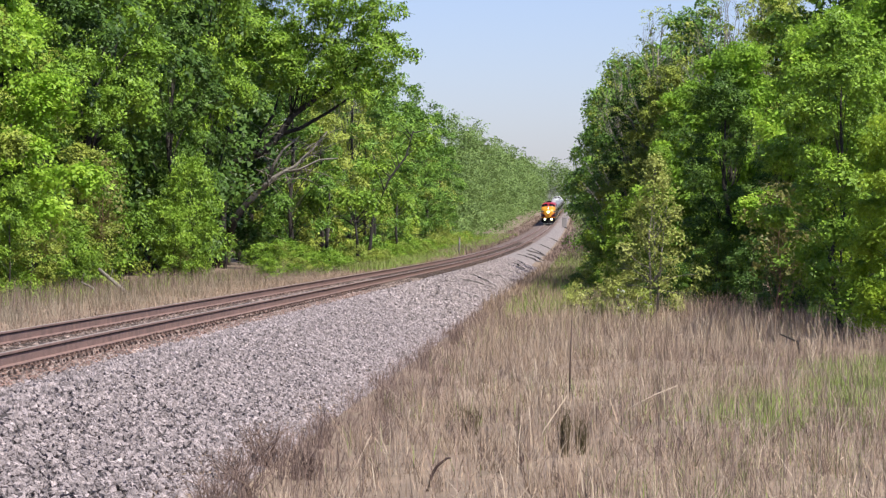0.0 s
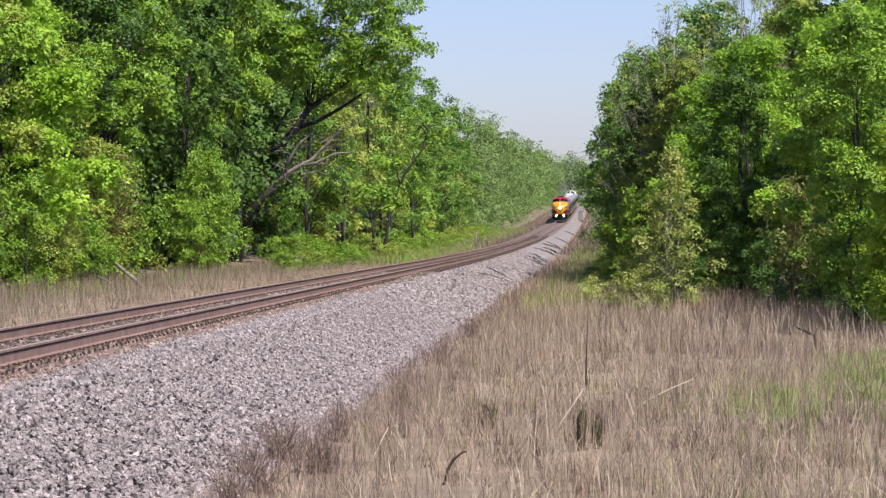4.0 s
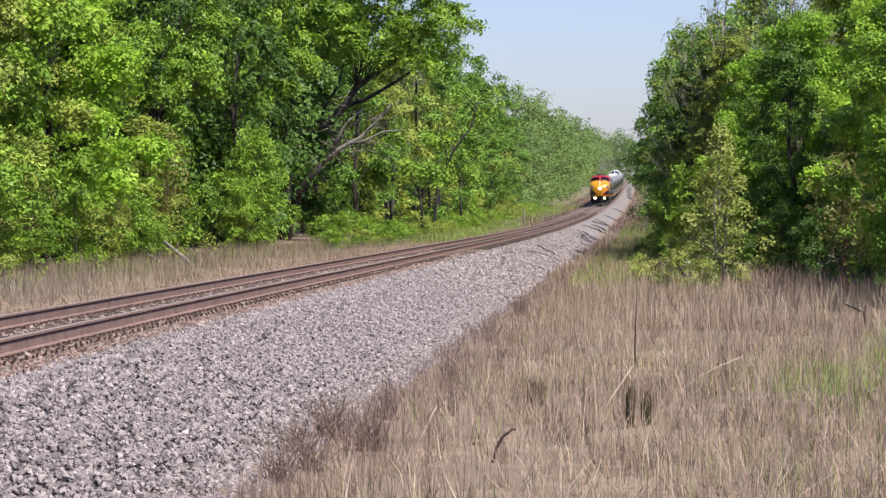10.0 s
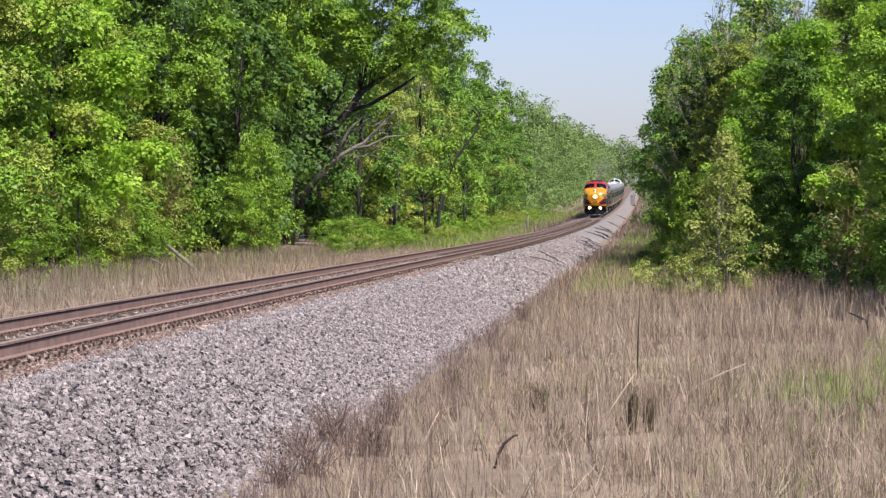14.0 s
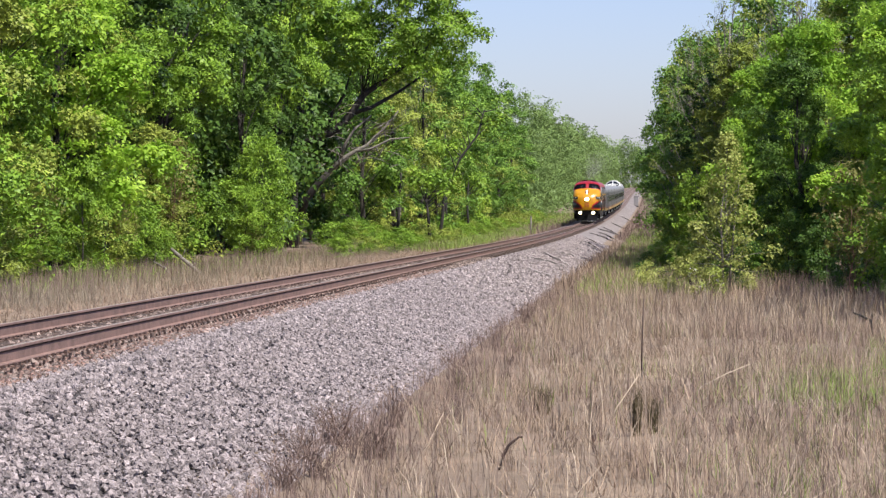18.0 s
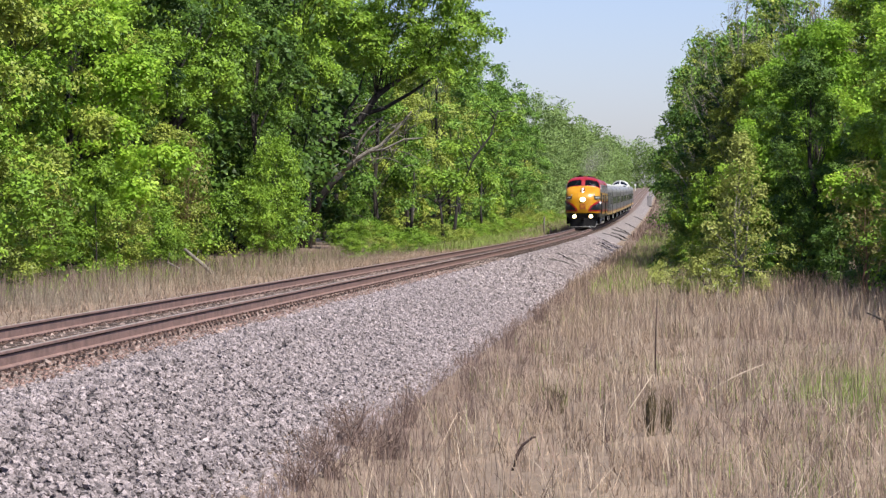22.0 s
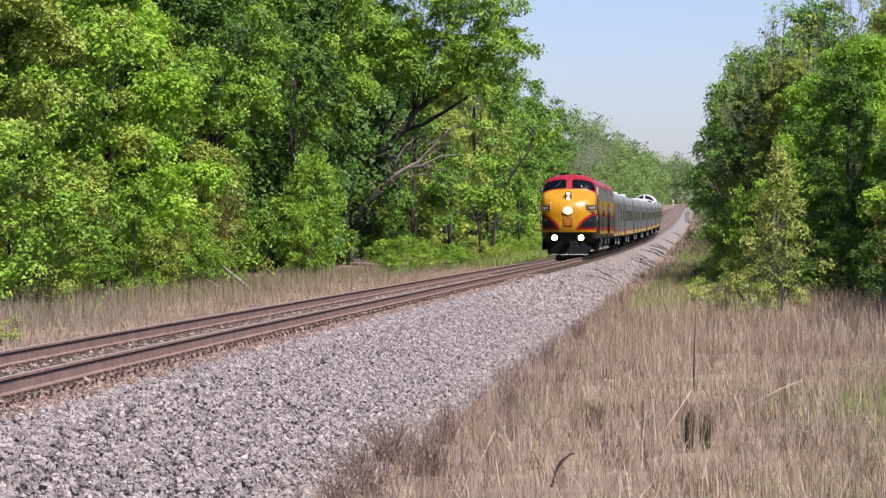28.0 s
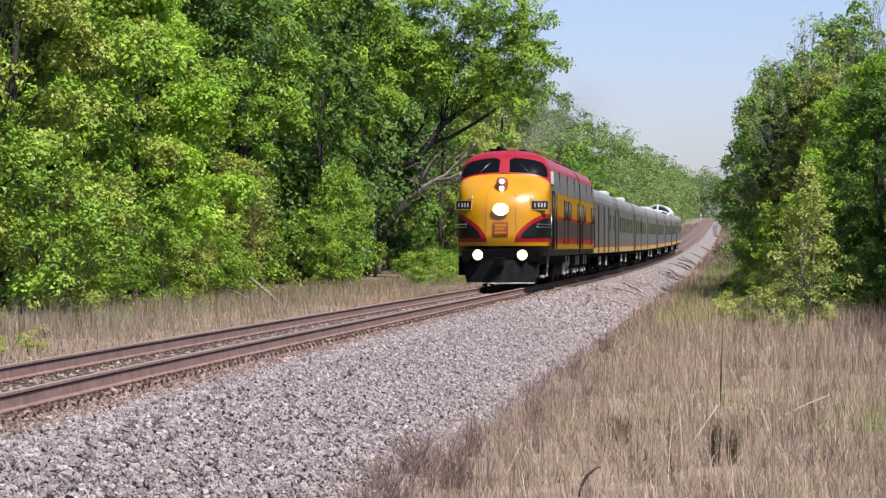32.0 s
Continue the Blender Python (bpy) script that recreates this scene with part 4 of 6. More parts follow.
def near_toe(x, y, h):
    """Grass that is lower beside the ballast."""
    v, _ = side_of(x, y)
    return h * np.clip(0.35 + (v - 4.2) / 3.0, 0.35, 1.0) * (0.55 + 0.9 * clump(x, y, 0.45, 0.7))


def stand(rng, spots, h, w, droop=0.35):
    return blades(rng, *spots, near_toe(*spots, h), w, droop)


rng = np.random.default_rng(71)
STALK = mat("pale_straw_stalk", (0.389, 0.312, 0.232), 0.7, vary=0.2, scale=8, spread="island")
open_field = lambda x, y, v: np.clip(1.1 - 0.8 * green_patch(x, y, v), 0, 1) * np.clip((v - 4.3) / 1.5, 0.12, 1) * (1 - 0.65 * np.exp(-((x - 1.3 - 0.03 * (y - 27)) / 0.9) ** 2 - ((y - 27) / 4.5) ** 2))
def tussocks(rng, n, each, ylo, yhi, vlo, vhi):
    x, y = field(rng, n, ylo, yhi, vlo, vhi, 1.2, open_field)
    k = len(x)
    return (np.repeat(x, each) + rng.normal(0, 0.07, k * each), np.repeat(y, each) + rng.normal(0, 0.07, k * each))


tuft_spots = tussocks(rng, 1700, 30, 17, 80, 4.6, 22)
matted = [blades(rng, *field(rng, 64000, 17, 98, 4.4, 30, 1.3, open_field), 0.24, 0.012, 1.3),
          blades(rng, *field(rng, 12000, 34, 230, -10.8, -2.9, 1.5), 0.3, 0.022, 0.9)]
grass_stuff("matted_dry_grass", "matted low dry grass, brown and pinkish", matted, MATTED)
straw = [blades(rng, *tuft_spots, 0.40, 0.0075, 0.7),
         blades(rng, *field(rng, 500, 17, 55, 4.8, 18, 1.0, open_field), 0.7, 0.012, 0.8),
         stand(rng, field(rng, 64000, 17, 98, 4.4, 30, 1.4, lambda x, y, v: open_field(x, y, v) * (0.08 + 0.92 * clump(x, y, 1.3, 4.0) ** 1.5)), 0.62, 0.0062, 0.5),
         blades(rng, *field(rng, 14000, 55, 95, 5, 30, 1.0, open_field), 0.7, 0.013, 0.4),
         blades(rng, *field(rng, 15000, 34, 230, -10.8, -2.9, 1.5), 0.38, 0.011, 0.8),
         blades(rng, *field(rng, 3500, 200, 420, -9, -2.9, 1.2), 0.5, 0.03, 0.6),
         blades(rng, *field(rng, 7000, 95, 220, 4.3, 10, 1.3), 0.6, 0.02)]
pale_tufts = [blades(rng, *tussocks(rng, 420, 18, 17, 85, 5.2, 22), 0.55, 0.010, 0.5),
              blades(rng, *field(rng, 1500, 20, 70, 5.0, 22, 1.2, open_field), 0.72, 0.011, 0.75),
              blades(rng, *field(rng, 2600, 58, 90, 6.5, 20, 1.0, lambda x, y, v: 0.2 + 0.8 * clump(x, y, 0.8, 0.3)), 0.85, 0.013, 0.35)]
grass_stuff("grey_weeds", "tall grey-brown weed stalks before the wood", [blades(rng, *field(rng, 20000, 62, 190, -11.4, -5.5, 1.5, lambda x, y, v: 0.15 + 0.85 * clump(x, y, 0.5, 3.0)), 0.6, 0.011, 0.5)], mat("grey_brown_weed", (0.215, 0.176, 0.130), 0.85, vary=0.25, scale=1.0, spread="island", second=(0.163, 0.150, 0.0781)))
grass_stuff("pale_dry_grass", "pale tufts of bleached dry grass", pale_tufts, STALK)
grass_stuff("dry_grass", "tall dry straw-coloured grass", straw, STRAW)
dark = [blades(rng, *field(rng, 15000, 17, 110, 4.15, 5.2, 1.25, lambda x, y, v: 0.1 + 0.7 * clump(x, y, 0.9, 1.0) ** 2), 0.34, 0.008, 0.5),
        stand(rng, field(rng, 30000, 17, 120, 4.2, 9, 1.3, lambda x, y, v: np.clip(1.1 - (v - 4.2) / 1.6, 0.05, 1)), 0.55, 0.008, 0.4),
        blades(rng, *field(rng, 5000, 95, 420, 4.2, 9.5, 1.1), 0.6, 0.025, 0.4),
        blades(rng, *field(rng, 6000, 60, 200, -11, -7.5, 1.4), 0.8, 0.014, 0.2),
        blades(rng, *field(rng, 3500, 260, 800, -6.5, -2.7, 1.2), 0.7, 0.07, 0.5),
        blades(rng, *field(rng, 5000, 260, 800, 4.0, 9.0, 1.2), 0.7, 0.07, 0.5),
        blades(rng, *field(rng, 9000, 60, 92, 10.5, 22, 1.0, lambda x, y, v: ((y - 84) + (v - 9.7) * 4.2 > -1.5) * 1.0), 0.8, 0.014, 0.25)]
dark.append(blades(rng, *tussocks(rng, 420, 22, 17, 90, 4.8, 24), 0.40, 0.010, 0.5))
right_field = lambda x, y, v: np.clip((x / np.maximum(y, 1.0) - 0.10) / 0.06, 0, 1) * (0.25 + 0.75 * clump(x, y, 1.4, 2.2))
dark.append(blades(rng, *field(rng, 17000, 20, 62, 6, 20, 1.1, right_field), 0.55, 0.0075, 0.35))
grass_stuff("dark_dry_stems", "dark reddish dry weed stems along the ballast", dark, STRAW_DARK)
green = [blades(rng, *field(rng, 60000, 28, 64, 7, 22, 1.1, green_patch), 0.32, 0.0085, 0.5),
         blades(rng, *field(rng, 20000, 17, 95, 4.8, 25, 1.2, lambda x, y, v: clump(x, y, 0.5, 2.0) ** 3), 0.42, 0.009, 0.4),
         blades(rng, *field(rng, 16000, 20, 50, 6, 20, 1.1, right_field), 0.34, 0.0075, 0.5),
         blades(rng, *field(rng, 7000, 62, 260, -11.5, -8.5, 1.3), 0.5, 0.02),
         blades(rng, *field(rng, 26000, 165, 480, -10.5, -3.6, 1.2), 0.6, 0.04),
         blades(rng, *field(rng, 11000, 90, 330, 5.2, 11, 1.2), 0.6, 0.025)]
grass_stuff("green_grass", "fresh green grass growing through the straw", green, GRASS_GREEN)


def weed(x, y, n, height, width, label, material, thick=0.005):
    """A dry weed: bent stems from one root, some forked."""
    rng = np.random.default_rng(int(abs(x * 100) + y * 7))
    root = np.array((0.0, 0.0, -0.03))
    ob = thing("dry_weed", label, "weed", Matrix.Translation((x, y, float(ground_z(x, y)))), group="dry weeds")
    pieces = []
    for k in range(n):
        a = rng.uniform(0, 2 * math.pi)
        h = height * rng.uniform(0.5, 1.0)
        tip = np.array((math.cos(a) * width * rng.uniform(0.2, 1), math.sin(a) * width * rng.uniform(0.2, 1), h))
        start = root + np.array((*rng.normal(0, width * 0.25, 2), 0))
        path = limb_path(rng, start, tip, 0.06, 4)
        pieces.append(tube(path, [thick, thick * 0.9, thick * 0.75, thick * 0.6, thick * 0.35], 4, False))
        for _ in range(3):
            i = int(rng.integers(2, 5))
            pieces.append(tube([path[i - 1], path[i - 1] + rng.normal(0, 0.25 * width, 3) + (0, 0, 0.12 * height)], [thick * 0.6, thick * 0.25], 3, False))
    child("tuft", mesh_of("tuft", *join(*pieces), material), ob)
    return ob


OLIVE_WEED = mat("dark_olive_weed", (0.085, 0.066, 0.028), 0.9, vary=0.3)
for x, y, n, h, w in ((3.13, 32.4, 30, 0.60, 0.12), (3.34, 32.6, 24, 0.48, 0.11), (2.33, 37.0, 26, 0.42, 0.17)):
    weed(x, y, n, h, w, "dense dark olive tuft of dead weed", OLIVE_WEED, thick=0.0065)
for x, y, n, h, w in ((-0.30, 31.2, 70, 0.52, 0.40), (0.05, 30.2, 50, 0.45, 0.36), (-0.62, 29.3, 44, 0.42, 0.34), (-0.45, 27.8, 40, 0.42, 0.34), (-0.75, 26.5, 40, 0.4, 0.34), (0.35, 34.5, 40, 0.5, 0.25), (1.4, 42, 40, 0.5, 0.25), (0.2, 30.3, 40, 0.5, 0.2), (2.6, 55, 40, 0.6, 0.3), (3.9, 68, 40, 0.6, 0.3), (1.2, 35.5, 18, 0.45, 0.14)):
    weed(x, y, n, h, w, "brittle dark brown dry weed beside the ballast", STRAW_DARK)


def stalk(points, r, label, material):
    x, y = points[0][:2]
    z = float(ground_z(x, y))
    ob = thing("dead_stalk", label, "stalk", Matrix.Translation((x, y, z)), group="dead stalks")
    v, f = tube([(px - x, py - y, pz) for px, py, pz in points], [r * (1 - 0.6 * k / (len(points) - 1)) for k in range(len(points))], 6)
    child("stem", mesh_of("stem", v, f, material, True), ob)


stalk([(1.36, 28.6, -0.02), (1.40, 28.6, 0.14), (1.46, 28.6, 0.25), (1.56, 28.6, 0.33), (1.60, 28.6, 0.335)], 0.024, "curved dark dead stalk", IRON)
stalk([(4.33, 44, -0.02), (4.33, 44, 0.5), (4.36, 44.02, 1.25)], 0.018, "tall thin upright brown stalk", IRON)
stalk([(4.40, 38, -0.02), (4.55, 38, 0.16), (4.9, 38.1, 0.33), (5.22, 38.1, 0.46)], 0.017, "pale leaning grass stalk", STALK)
stalk([(2.75, 32, -0.02), (2.85, 32, 0.35), (3.12, 32, 0.75)], 0.012, "pale leaning grass stalk", STALK)
stalk([(6.2, 47, -0.02), (6.1, 47, 0.4), (5.9, 47, 0.8)], 0.010, "pale leaning grass stalk", STRAW)
stalk([(10.35, 57.3, 0.0), (10.27, 57.1, 0.34), (10.1, 57, 0.42), (9.9, 57, 0.50)], 0.042, "broken brown limb lying up in the grass", BARK)

# ---- small things beside the line ----
def fallen_log(y, v, path, r, label):
    """A dead log that leans out of the wood's edge, with stubs of its branches."""
    p = on_track(y, v)
    ob = thing("fallen_log", label, "log", Matrix.Translation((p.x, p.y, float(ground_z(p.x, p.y)))))
    v, f = tube(path, [r * (1 - 0.35 * k / (len(path) - 1)) for k in range(len(path))], 8)
    child("stem", mesh_of("stem", v, f, BARK_PALE, True), ob)
    for k in (1, 2):
        a = Vector(path[k])
        v, f = tube([a, a + Vector((0.12, -0.12, 0.16 + 0.08 * k))], [r * 0.35, r * 0.15], 5)
        child("branch_stub", mesh_of("branch_stub", v, f, BARK_PALE, True), ob)


fallen_log(99, -8.7, [(0.55, 0, -0.05), (0.2, 0, 0.28), (-0.2, 0.1, 0.62), (-0.6, 0.3, 0.95)], 0.085, "pale dead log leaning out of the wood's edge")
fallen_log(95, -8.9, [(0.3, 0, -0.05), (0.1, 0, 0.3), (-0.3, 0.1, 0.5)], 0.05, "short broken grey log in the weeds")


def wooden_post():
    p = on_track(258, -3.7)
    ob = thing("fence_post", "pale weathered wooden post beside the track", "post", Matrix.Translation((p.x, p.y, float(ground_z(p.x, p.y)) - 0.1)) @ pose(0, 0, 0, 0, 2, 0))
    v, f = tube([(0, 0, 0), (0.01, 0, 0.9), (0, 0.01, 1.75)], [0.085, 0.08, 0.075], 8)
    child("shaft", mesh_of("shaft", v, f, BARK_PALE, True), ob)
    part("cap", box_bm((-0.10, 0.10, -0.10, 0.10, 1.72, 1.78), bevel=0.02), BARK_PALE, ob)


wooden_post()


def line_cabinet():
    p = on_track(615, 3.4)
    grey = mat("grey_cabinet", (0.195, 0.183, 0.183), 0.6, vary=0.1)
    ob = thing("relay_cabinet", "grey metal signal relay cabinet beside the track", "cabinet", Matrix.Translation((p.x, p.y, float(ground_z(p.x, p.y)) - 0.2)))
    part("body", box_bm((-0.45, 0.45, -0.4, 0.4, 0.3, 2.3), bevel=0.02), grey, ob)
    part("roof", box_bm((-0.52, 0.52, -0.47, 0.47, 2.3, 2.4), bevel=0.02), grey, ob)
    part("plinth", box_bm((-0.5, 0.5, -0.45, 0.45, -0.3, 0.3)), BED, ob, "stone plinth")


line_cabinet()

# rain-washed steps across the ballast shoulder: dark eroded faces with stone sloping away behind
SOIL = mat("dark_damp_soil", (0.0507, 0.0423, 0.0397), 0.95, vary=0.3, scale=6)
rng = np.random.default_rng(91)
bed_ob = bpy.data.objects["ballast_bed"]
for y0 in (107, 121, 138, 149, 171, 187, 204, 218, 243, 262, 281, 300, 352, 430):
    n = 12
    high = min(0.13, 0.04 + 0.0005 * y0) * rng.uniform(0.7, 1.2)
    lo, hi = 1.8 + rng.uniform(0, 0.7), 4.15 + rng.uniform(-0.4, 0.1)
    drift = np.cumsum(rng.normal(0.35 if y0 % 2 else -0.3, 0.55, n)) * (0.4 + 0.006 * y0)
    verts, faces, slots = [], [], []
    for k in range(n):
        v = lo + (hi - lo) * k / (n - 1)
        h = high * math.sin(math.pi * (k + 0.15) / (n - 0.7)) ** 0.7 * rng.uniform(0.55, 1.25)
        for dy, dz in ((0, -0.06), (0.4, h), (1.6, h * 0.8), (9.0, -0.06)):
            p = on_track(y0 + drift[k] + dy, v)
            verts.append((p.x, p.y, float(rail_z(p.y)) + float(np.interp(v, CROSS_V, CROSS_Z)) + dz))
    for k in range(n - 1):
        for j in range(3):
            faces.append((4 * k + j, 4 * (k + 1) + j, 4 * (k + 1) + j + 1, 4 * k + j + 1))
            slots.append(0 if j == 0 else 1)
    me = mesh_of("washed_step", verts, faces, [SOIL, BED_FAR if y0 > 150 else STONE])
    me.polygons.foreach_set("material_index", slots)
    child("washed_step", me, bed_ob, "dark rain-washed step in the stone")


def marker_post():
    """A white marker post far along the line."""
    p = on_track(940, -3.6)
    ob = thing("marker_post", "small white marker post beside the far track", "post", Matrix.Translation((p.x, p.y, float(ground_z(p.x, p.y)))))
    part("shaft", box_bm((-0.11, 0.11, -0.11, 0.11, -0.2, 2.2), bevel=0.02), WHITE_POST, ob)
    part("plate", box_bm((-0.3, 0.3, -0.155, -0.115, 1.5, 2.2), bevel=0.01), WHITE_POST, ob)


WHITE_POST = mat("white_post_paint", (0.508, 0.508, 0.494), 0.6, vary=0.08)
marker_post()

# ---- train ----
RED = mat("red_paint", (0.260, 0.0065, 0.013), 0.38, vary=0.08, scale=2, coat=0.1, spec=0.4)
YELLOW = mat("yellow_paint", (0.443, 0.205, 0.0007), 0.34, vary=0.07, scale=2, coat=0.35)
BLACK = mat("black_paint", (0.0052, 0.0052, 0.0058), 0.4, vary=0.2, scale=3, spec=0.35)
CAR_SIDE = mat("dark_car_paint", (0.114, 0.110, 0.110), 0.5, vary=0.15, scale=2, spec=0.3)
CAR_ROOF = mat("silver_roof", (0.234, 0.234, 0.241), 0.5, metal=0.2, vary=0.2, scale=1.5, second=(0.156, 0.153, 0.150))
GRILLE = mat("steel_grille", (0.203, 0.194, 0.194), 0.5, metal=0.5, vary=0.15, scale=4)
# grimy metal, taken near black so that it also holds the underbody shade
DARK_METAL = mat("grimy_shade_dark_metal", (0.0033, 0.003, 0.003), 0.8, vary=0.4, scale=6, bump=0.3, fine=(0.0058, 0.0052, 0.0046), spec=0.05)
DUSTY = mat("dusty_cast_steel", (0.228, 0.220, 0.211), 0.75, vary=0.4, scale=5, bump=0.3, fine=(0.0423, 0.0397, 0.038))
PALE_METAL = mat("dusty_grey_metal", (0.490, 0.482, 0.456), 0.6, metal=0.3, vary=0.25, scale=5)
CHROME = mat("bright_metal", (0.488, 0.488, 0.488), 0.25, metal=1.0, vary=0.05)
GLASS = mat("dark_window_glass", (0.0039, 0.0046, 0.0058), 0.14, vary=0.1, spec=0.1)
WHITE = mat("white_paint", (0.508, 0.508, 0.494), 0.5, vary=0.06)
EMBLEM = mat("dull_red_enamel", (0.273, 0.0586, 0.013), 0.5, vary=0.15, scale=9)
PILOT = mat("black_pilot_paint", (0.0101, 0.0101, 0.011), 0.55, vary=0.4, scale=4, fine=(0.0058, 0.0052, 0.0052), spec=0.08)
SEAM = mat("grimy_seam", (0.279, 0.123, 0.0017), 0.6, vary=0.2)
# reflector discs glow to imitate the warm halo round the lit lamps
HALO_RIM = mat("halo_reflector", (0.9, 0.7, 0.3), 0.3, glow=2.6, glow_color=(1.0, 0.72, 0.28))
GOLD = mat("dull_gold_paint", (0.422, 0.279, 0.101), 0.5, vary=0.12)
DULL_RED = mat("dull_red_paint", (0.221, 0.0716, 0.039), 0.5, vary=0.12)
SMOKE = mat("grey_smoke", (0.215, 0.221, 0.202), 1.0, vary=0.1, spec=0.0)
FIGURE = mat("pale_figures", (0.403, 0.397, 0.378), 0.6, vary=0.1)
SIDE_GREY = mat("dark_grey_paint", (0.0524, 0.0338, 0.0372), 0.4, vary=0.2, scale=2)
LAMP = mat("lit_headlamp", (1, 0.95, 0.85), 0.3, glow=60.0, glow_color=(1.0, 0.90, 0.72))
LAMP_DIM = mat("lit_upper_lamp", (1, 0.95, 0.85), 0.3, glow=1.6, glow_color=(1.0, 0.93, 0.85))
WHEEL = mat("worn_wheel_steel", (0.0651, 0.0553, 0.0488), 0.55, metal=0.6, vary=0.3, scale=6)

NOSE = ((1.02, 0.30, 1.50, 1.05), (1.35, 0.10, 1.525, 1.18), (1.7, 0.0, 1.54, 1.28), (2.1, 0.02, 1.54, 1.32), (2.5, 0.04, 1.54, 1.34), (2.8, 0.11, 1.54, 1.32),
        (3.05, 0.24, 1.54, 1.28), (3.30, 0.50, 1.54, 1.18), (3.52, 0.94, 1.54, 1.02), (3.68, 1.30, 1.53, 0.85), (3.82, 1.42, 1.52, 0.76), (4.05, 1.58, 1.48, 0.70),
        (4.20, 1.70, 1.42, 0.66), (4.38, 1.86, 1.29, 0.62), (4.50, 2.08, 1.12, 0.60), (4.60, 2.44, 0.86, 0.58), (4.66, 2.84, 0.56, 0.5), (4.69, 3.2, 0.25, 0.4))
NZ = [r[0] for r in NOSE]


def nose_at(z):
    return [float(np.interp(z, NZ, [r[k] for r in NOSE])) for k in (1, 2, 3)]


def front_point(z, th, off=0.0):
    """A place on the rounded nose: height, and angle from the middle (to the left of travel) in degrees."""
    xf, w, rd = nose_at(z)
    t = radians(th)
    c, s = abs(math.cos(t)) ** 0.78, math.copysign(abs(math.sin(t)) ** 0.88, t)
    p = Vector((-xf - rd + rd * c, w * s, z))
    return p + Vector((math.cos(t) * 0.9, math.sin(t), 0.15)).normalized() * off


def side_point(z, x, sgn, off=0.0):
    _, w, _ = nose_at(z)
    return Vector((x, sgn * (w + off), z))


def grid_mesh(name, f, nu, nv, material, smooth=True):
    verts = [f(i / nu, k / nv) for k in range(nv + 1) for i in range(nu + 1)]
    n = nu + 1
    faces = [(k * n + i, k * n + i + 1, (k + 1) * n + i + 1, (k + 1) * n + i) for k in range(nv) for i in range(nu)]
    return mesh_of(name, verts, faces, material, smooth)


def front_patch(name, parent, material, z0, z1, t0, t1, off=0.0, nu=16, nv=6, label=""):
    """A patch of the nose; z0 and z1 may follow the angle."""
    lo, hi = (z if callable(z) else (lambda th, z=z: z) for z in (z0, z1))

    def f(u, v):
        th = t0 + (t1 - t0) * u
        return front_point(lo(th) + (hi(th) - lo(th)) * v, th, off)
    return child(name, grid_mesh(name, f, nu, nv, material), parent, label)


def side_patch(name, parent, material, z0, z1, x0, x1, sgn, off=0.0, nv=3, label=""):
    return child(name, grid_mesh(name, lambda u, v: side_point(z0 + (z1 - z0) * v, x0 + (x1 - x0) * u, sgn, off), 2, nv, material), parent, label)


def disc_bm(r, depth, seg=20):
    bm = bmesh.new()
    bmesh.ops.create_cone(bm, cap_ends=True, segments=seg, radius1=r, radius2=r * 0.96, depth=depth)
    bmesh.ops.rotate(bm, verts=bm.verts, matrix=Matrix.Rotation(radians(90), 3, "Y"))
    return bm


def bar(name, parent, a, b, r, material, label=""):
    v, f = tube([a, b], [r, r], 6)
    return child(name, mesh_of(name, v, f, material, True), parent, label)


wheel_bm = bmesh.new()
bmesh.ops.create_cone(wheel_bm, cap_ends=True, segments=24, radius1=0.485, radius2=0.475, depth=0.11, matrix=Matrix.Translation((0, 0, 0)))
bmesh.ops.create_cone(wheel_bm, cap_ends=True, segments=24, radius1=0.51, radius2=0.51, depth=0.03, matrix=Matrix.Translation((0, 0, -0.06)))
bmesh.ops.create_cone(wheel_bm, cap_ends=True, segments=16, radius1=0.14, radius2=0.12, depth=0.2, matrix=Matrix.Translation((0, 0, 0.05)))
bmesh.ops.rotate(wheel_bm, verts=wheel_bm.verts, matrix=Matrix.Rotation(radians(-90), 3, "X"))
wheel_me = bpy.data.meshes.new("wheel")
wheel_bm.to_mesh(wheel_me)
wheel_bm.free()
wheel_me.materials.append(WHEEL)


def wheelset_mesh():
    """Both wheels, spoked by holes' dark marks, and their axle."""
    bm = bmesh.new()
    for sy in (1, -1):
        bm.from_mesh(wheel_me)
        new_verts = bm.verts[-len(wheel_me.vertices):]
        bmesh.ops.transform(bm, matrix=pose(0, sy * 0.7525, 0, 0, 0, 0 if sy > 0 else 180), verts=new_verts)
    bmesh.ops.create_cone(bm, cap_ends=True, segments=10, radius1=0.08, radius2=0.08, depth=1.6, matrix=pose(0, 0, 0, 90))
    me = bpy.data.meshes.new("wheelset")
    bm.to_mesh(me)
    bm.free()
    me.materials.append(WHEEL)
    return me


wheelset_me = wheelset_mesh()
TURNING = []


